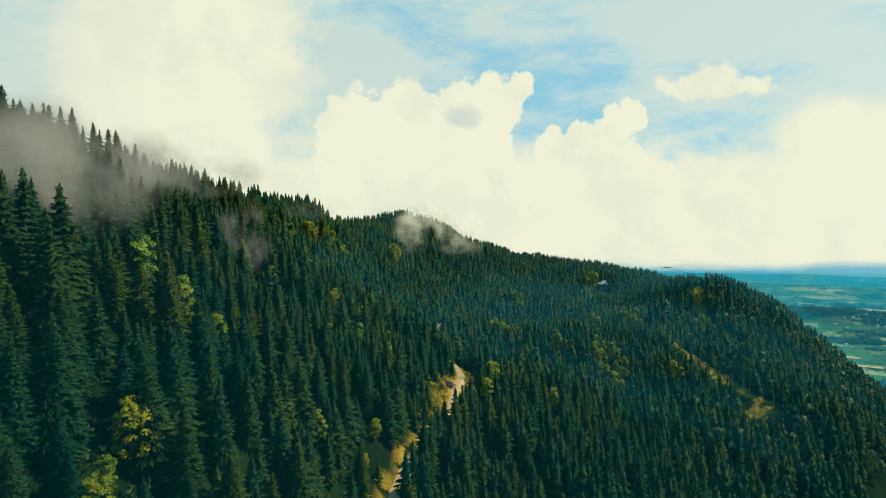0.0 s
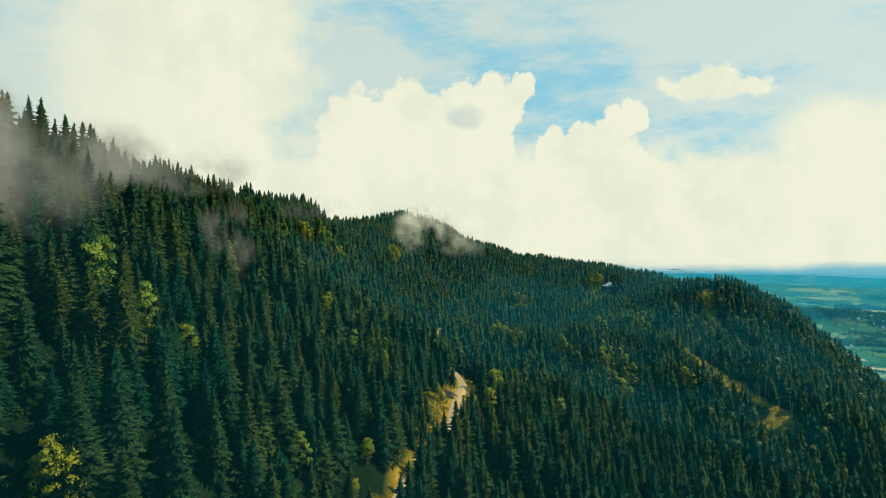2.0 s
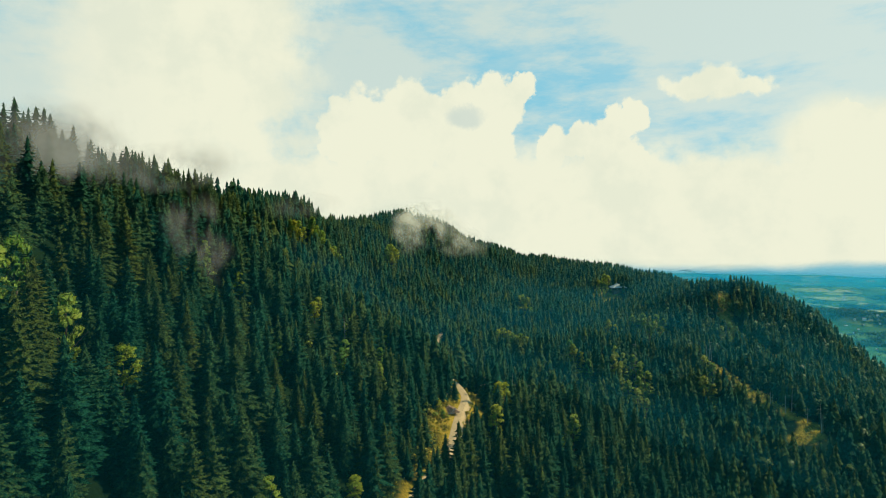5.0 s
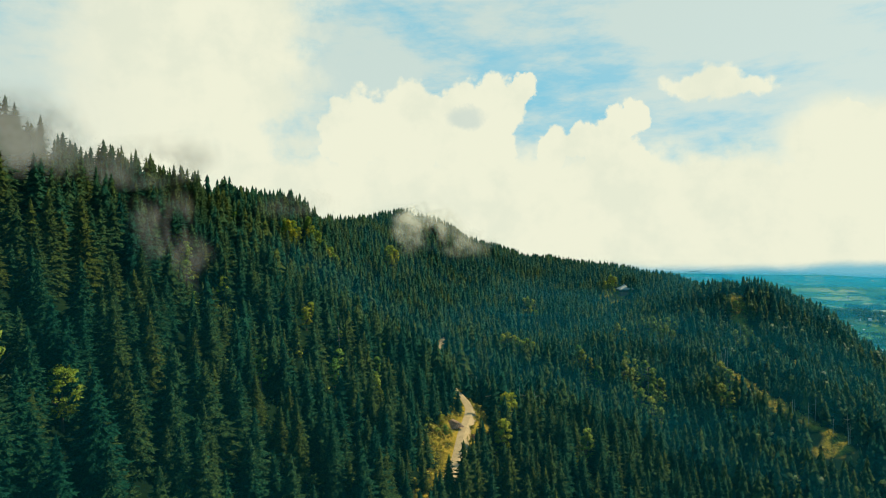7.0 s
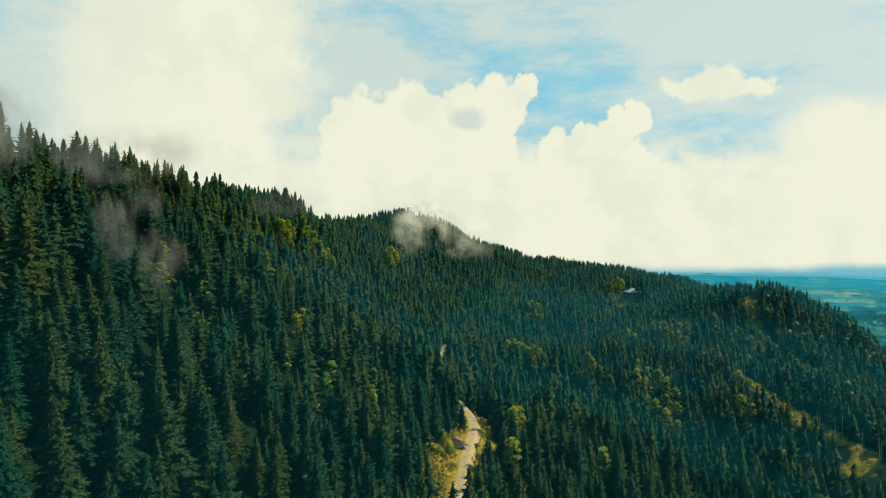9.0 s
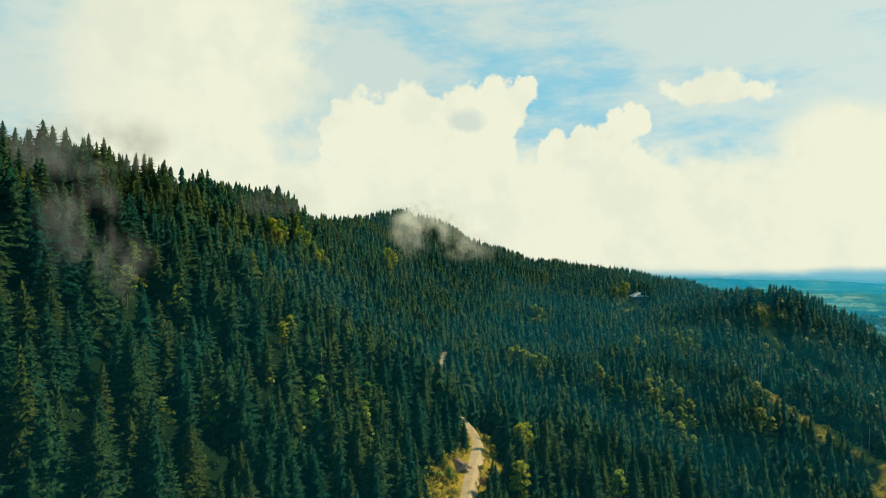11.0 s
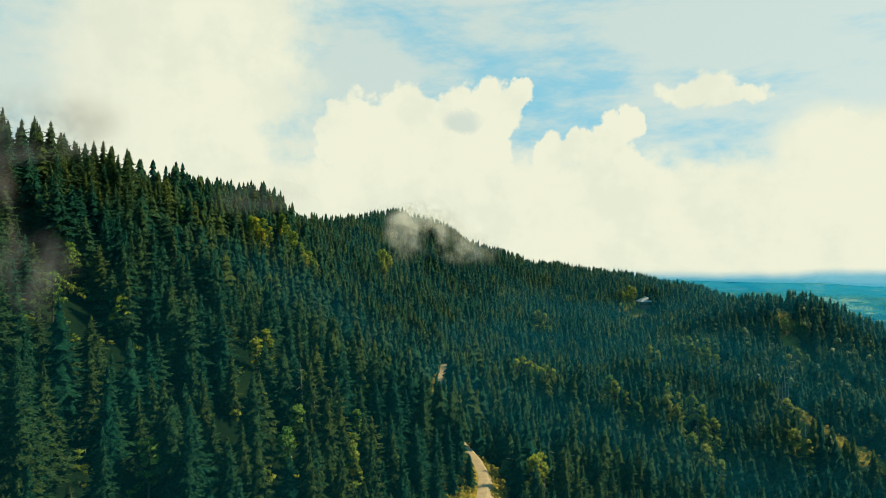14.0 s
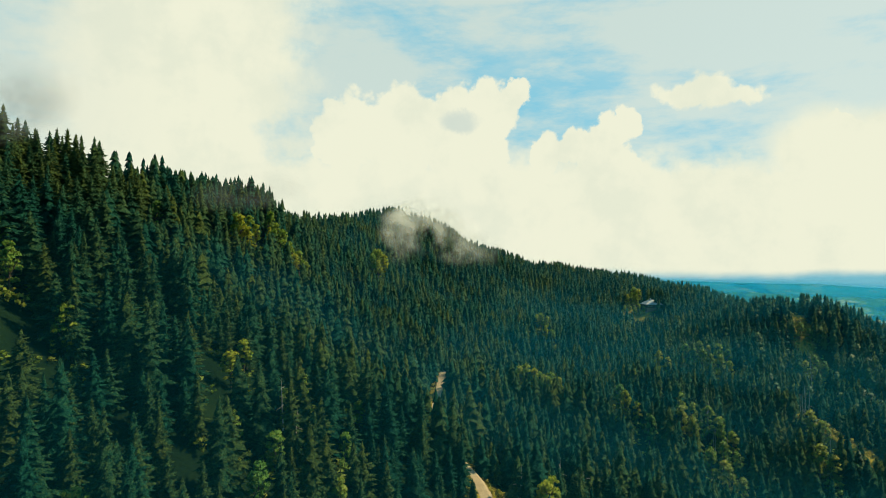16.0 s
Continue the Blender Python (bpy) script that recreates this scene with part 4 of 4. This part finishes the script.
# ---------------------------------------------------------------- the plain
def build_plain():
    rng = np.random.default_rng(77)
    cheap = [(*q, np.zeros(len(q[1]))) for q in (spruce(140 + i, 18, 7.5, 3, 8, 0, 0.05) for i in range(3))]
    # wooded ridge
    n = 1900
    a, b = rng.uniform(-1, 1, n) * 520, rng.normal(0, 46, n)
    b = b + 40 * np.sin(a / 130)
    x = [1850 + 0.78 * a + 0.62 * b]
    y = [2850 - 0.62 * a + 0.78 * b]
    # woods on the low hills below it
    for cx, cy, rx, ry, n in ((1915, 2800, 90, 30, 260), (2208, 3050, 120, 40, 300), (1760, 2450, 150, 45, 420), (1905, 2530, 110, 40, 280), (1640, 2560, 60, 30, 120), (2030, 2620, 90, 40, 220)):
        a = rng.uniform(0, 6.28, n)
        q = np.sqrt(rng.uniform(0, 1, n))
        u, w = np.cos(a) * q * rx, np.sin(a) * q * ry + 18 * np.sin(np.cos(a) * 4)
        x.append(cx + 0.82 * u + 0.57 * w)
        y.append(cy - 0.57 * u + 0.82 * w)
    woods = sum(len(q) for q in x)
    # copses and hedgerows
    for _ in range(105):
        az, r = rng.uniform(0.42, 0.85), rng.uniform(1500, 4400)
        cx, cy, t, ln = math.sin(az) * r, math.cos(az) * r, rng.uniform(0, 3.14), rng.uniform(50, 330)
        k = int(ln / 6) + 14
        s = rng.uniform(-1, 1, k) * ln
        q = rng.normal(0, rng.choice([5, 8, 35]), k)
        x.append(cx + math.cos(t) * s - math.sin(t) * q)
        y.append(cy + math.sin(t) * s + math.cos(t) * q)
    x, y = np.concatenate(x), np.concatenate(y)
    ok = (land(x, y) < 260) & (np.hypot(x, y) < 4700)
    wood = np.arange(len(x)) < woods
    forest("plain_woods", cheap, x[ok & wood], y[ok & wood], 78, [M_NEEDLE], "dark woods on the hills of the distant plain", 0.5, 0.95)
    forest("hedgerows", cheap, x[ok & ~wood], y[ok & ~wood], 79, [M_NEEDLE], "dark hedgerows and copses on the distant plain", 0.25, 0.5)
    # farmhouses
    bm = bmesh.new()
    box(bm, -6, 6, -4.5, 4.5, -3, 5)
    walls = bm_mesh("wall", bm, M_WHITE)
    bm = bmesh.new()
    p = [bm.verts.new(q) for q in ((-7, -5.6, 4.9), (7, -5.6, 4.9), (7, 5.6, 4.9), (-7, 5.6, 4.9), (-7, 0, 9), (7, 0, 9))]
    for q in ((0, 3, 2, 1), (0, 1, 5, 4), (2, 3, 4, 5), (0, 4, 3), (1, 2, 5)):
        bm.faces.new([p[i] for i in q])
    roof = bm_mesh("roof", bm, M_PALE_ROOF)
    for _ in range(24):
        az, r = rng.uniform(0.5, 0.8), rng.uniform(1700, 4000)
        for _ in range(rng.integers(2, 8)):
            hx, hy = math.sin(az) * r + rng.normal(0, 55), math.cos(az) * r + rng.normal(0, 55)
            hz = float(land(hx, hy))
            if hz > 240:
                continue
            house = new("farmhouse")
            s = rng.uniform(0.7, 1.15)
            house.matrix_basis = Matrix.LocRotScale((hx, hy, hz), Euler((0, 0, rng.uniform(0, 3.14))), (s, s, s))
            tagged(house, "white farmhouse with weathered pale roof on the plain", "house", "farmhouses on the plain")
            part("wall", walls, house)
            part("roof", roof, house)


build_plain()


def build_fields():
    """Pale mown meadows and stubble strips, draped on the plain."""
    tan = mottled("stubble", (0.26, 0.22, 0.08), (0.36, 0.29, 0.10), (0.46, 0.36, 0.14), 0.02, 0.9, 0.1)
    hay = mottled("mown_meadow", (0.09, 0.17, 0.06), (0.13, 0.22, 0.08), (0.18, 0.27, 0.10), 0.02, 0.9, 0.1)
    rng = np.random.default_rng(88)
    for x, y, rx, ry, mat in ((1552, 2190, 62, 40, tan), (1500, 2010, 95, 36, tan), (1420, 2110, 40, 30, tan), (1690, 2960, 90, 60, hay), (2180, 3300, 170, 70, hay), (1880, 2960, 120, 30, hay), (1740, 2720, 90, 34, hay),
                              (1640, 2400, 60, 40, hay), (2060, 2860, 130, 40, hay), (1870, 2330, 90, 40, hay)):
        a = np.linspace(0, 6.283, 14, endpoint=False)
        q = 1 + 0.22 * rng.normal(0, 1, 14)
        rim = np.stack([x + 0.84 * np.cos(a) * rx * q * 0.75 + 0.54 * np.sin(a) * ry * q, y - 0.54 * np.cos(a) * rx * q * 0.75 + 0.84 * np.sin(a) * ry * q * 0.6], 1)
        mid = np.array([[x, y]])
        p = np.concatenate([mid, 0.5 * (mid + rim), rim])
        v = np.c_[p, land(p[:, 0], p[:, 1]) + 4.0]
        f = [(0, 1 + i, 1 + (i + 1) % 14) for i in range(14)]
        for i in range(14):
            j = (i + 1) % 14
            f += [(1 + i, 15 + i, 15 + j), (1 + i, 15 + j, 1 + j)]
        ob = new("field", mesh_of("field", v.astype(np.float32), np.array(f, np.int32), [mat], smooth_shade=True))
        tagged(ob, "tan stubble field on the plain" if mat is tan else "pale green mown meadow on the plain", "field", "fields on the plain")


build_fields()


# ---------------------------------------------------------------- mist and haze
def mist_material(name, colour, density, scale, lo, hi, tall=1.0):
    m, g = material(name)
    place = g.node("ShaderNodeMapping", ins={0: g.node("ShaderNodeNewGeometry"), 3: (1.0, 1.0, 1.0 / tall)})
    fade = g.node("ShaderNodeAttribute", out=2, attribute_name="tint")
    n = g.step(g.noise(place, scale, 4.0, 0.55), lo, hi)
    fac = g.math("MULTIPLY", g.math("MULTIPLY", fade, n), density, True)
    body = g.node("ShaderNodeMixShader", ins={0: 0.5, 1: g.node("ShaderNodeBsdfDiffuse", ins={0: (*colour, 1)}), 2: g.node("ShaderNodeBsdfTranslucent", ins={0: (*colour, 1)})})
    shade = g.node("ShaderNodeMixShader", ins={0: fac, 1: g.node("ShaderNodeBsdfTransparent"), 2: body})
    g.node("ShaderNodeOutputMaterial", ins={0: shade})
    return m


M_WISP = mist_material("thin_wisp", (0.27, 0.275, 0.31), 0.30, 0.075, 0.42, 0.66, 2.0)
M_MIST = mist_material("mist", (0.30, 0.335, 0.38), 0.30, 0.035, 0.30, 0.66)
M_CLOUD = mist_material("cloud_wisp", (0.68, 0.74, 0.74), 0.30, 0.030, 0.36, 0.68)
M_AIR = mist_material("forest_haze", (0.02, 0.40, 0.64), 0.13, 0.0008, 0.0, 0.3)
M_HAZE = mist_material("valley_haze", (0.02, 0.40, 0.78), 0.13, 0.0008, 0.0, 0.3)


def build_mist(x, y, z, sx, sy, sz, sheets, seed, label, thick=1.0, stuff=None):
    """Soft bulging veils, thinning out to their rims."""
    rng = np.random.default_rng(seed)
    n = 13
    U, W = np.meshgrid(np.linspace(-1, 1, n), np.linspace(-1, 1, n))
    q = U ** 2 + W ** 2
    # droplets scatter light from above and from the side alike
    up = np.tile(np.array((0.40, -0.22, 0.89), np.float32), (n * n, 1))
    wisp = new("mist_wisp")
    wisp.matrix_basis = pose(x, y, 450 + z)
    tagged(wisp, label, "mist", "mist wisps")
    for k in range(sheets):
        s = rng.uniform(0.65, 1.05)
        cx, cy, cz = rng.uniform(-0.35, 0.35) * sx, (k - (sheets - 1) / 2) / sheets * 2 * sy, rng.uniform(-0.3, 0.3) * sz
        P = np.stack([cx + U * sx * s, cy + 0.35 * sy * (1 - q) * rng.choice([-1, 1]) + 0.2 * sy * np.sin(3 * U + k), cz + W * sz * s + 0.15 * sz * np.sin(2.5 * U + 2 * k)], -1)
        veil = part("veil", mesh_of("veil", P.reshape(-1, 3), grid_tris(n, n), [stuff or M_MIST], None, thick * (np.clip(1 - q, 0, 1) ** 1.3).ravel(), True, up), wisp)
        veil.visible_shadow = False


build_mist(-88, 246, 8, 12, 6, 14, 3, 1, "thin pale mist wisp hanging over the spruces", 2.1, M_WISP)
build_mist(-84, 262, -6, 8, 4, 11, 2, 2, "small faint mist wisp among the spruce tops", 1.4, M_WISP)
build_mist(-92, 132, 19, 32, 8, 17, 3, 3, "broad grey mist bank drifting over the slope", 3.2)
build_mist(-122, 226, 33, 28, 14, 15, 2, 8, "grey mist bank drifting along the ridge", 2.8)
build_mist(-128, 310, 32, 34, 14, 12, 1, 4, "thin mist trailing along the ridge trees", 2.6)
build_mist(-102, 440, 26, 30, 18, 10, 1, 5, "faint mist between the ridge trees", 0.8)
build_mist(-22, 694, 14, 44, 10, 30, 2, 6, "white cloud wisp caught on the far hilltop", 2.4, M_CLOUD)
build_mist(-28, 700, 31, 32, 8, 13, 2, 9, "bright cloud shred on the far hilltop", 2.6, M_CLOUD)
build_mist(14, 702, -2, 36, 10, 17, 2, 7, "white cloud wisp trailing down the far hill", 1.7, M_CLOUD)


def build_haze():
    # tinted see-through sheets stand in for the aerial haze before the plain
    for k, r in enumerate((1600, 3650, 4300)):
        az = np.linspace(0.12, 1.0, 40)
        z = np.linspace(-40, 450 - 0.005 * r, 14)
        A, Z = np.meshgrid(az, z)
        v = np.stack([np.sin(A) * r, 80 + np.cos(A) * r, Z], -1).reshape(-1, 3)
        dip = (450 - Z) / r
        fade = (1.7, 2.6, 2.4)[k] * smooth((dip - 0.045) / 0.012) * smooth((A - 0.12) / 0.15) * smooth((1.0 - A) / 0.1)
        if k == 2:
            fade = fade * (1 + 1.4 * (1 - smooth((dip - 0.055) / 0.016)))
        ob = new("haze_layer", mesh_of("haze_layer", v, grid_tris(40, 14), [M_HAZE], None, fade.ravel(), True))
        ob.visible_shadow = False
        tagged(ob, "thin blue-tinted veil standing in for haze over the plain", "haze", "haze layers", "stuff")


build_haze()


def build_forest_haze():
    """Aerial haze imitated by faint tinted veils one behind the other, thinning out above the tree tops."""
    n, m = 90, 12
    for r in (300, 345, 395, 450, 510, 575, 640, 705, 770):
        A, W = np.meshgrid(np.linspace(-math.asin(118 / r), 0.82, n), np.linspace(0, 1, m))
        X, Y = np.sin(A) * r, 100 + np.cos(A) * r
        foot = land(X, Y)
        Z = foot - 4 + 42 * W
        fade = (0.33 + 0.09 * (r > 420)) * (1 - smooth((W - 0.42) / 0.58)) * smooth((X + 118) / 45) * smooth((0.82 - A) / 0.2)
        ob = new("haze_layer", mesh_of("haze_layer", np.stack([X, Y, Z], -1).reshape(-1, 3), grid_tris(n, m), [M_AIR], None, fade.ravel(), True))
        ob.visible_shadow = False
        tagged(ob, "thin blue-tinted veil standing in for haze over the forest", "haze", "haze layers", "stuff")
    # one thin tinted sheet over the near tree tops, lifting the darks like airlight
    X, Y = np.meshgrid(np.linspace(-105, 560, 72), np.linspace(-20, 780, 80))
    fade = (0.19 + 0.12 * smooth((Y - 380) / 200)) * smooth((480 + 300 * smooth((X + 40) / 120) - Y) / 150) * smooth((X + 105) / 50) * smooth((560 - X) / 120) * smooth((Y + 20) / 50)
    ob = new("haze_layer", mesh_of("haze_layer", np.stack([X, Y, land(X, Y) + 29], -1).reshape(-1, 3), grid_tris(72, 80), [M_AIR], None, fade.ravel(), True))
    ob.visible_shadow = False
    tagged(ob, "thin blue-tinted sheet standing in for haze over the tree tops", "haze", "haze layers", "stuff")


build_forest_haze()
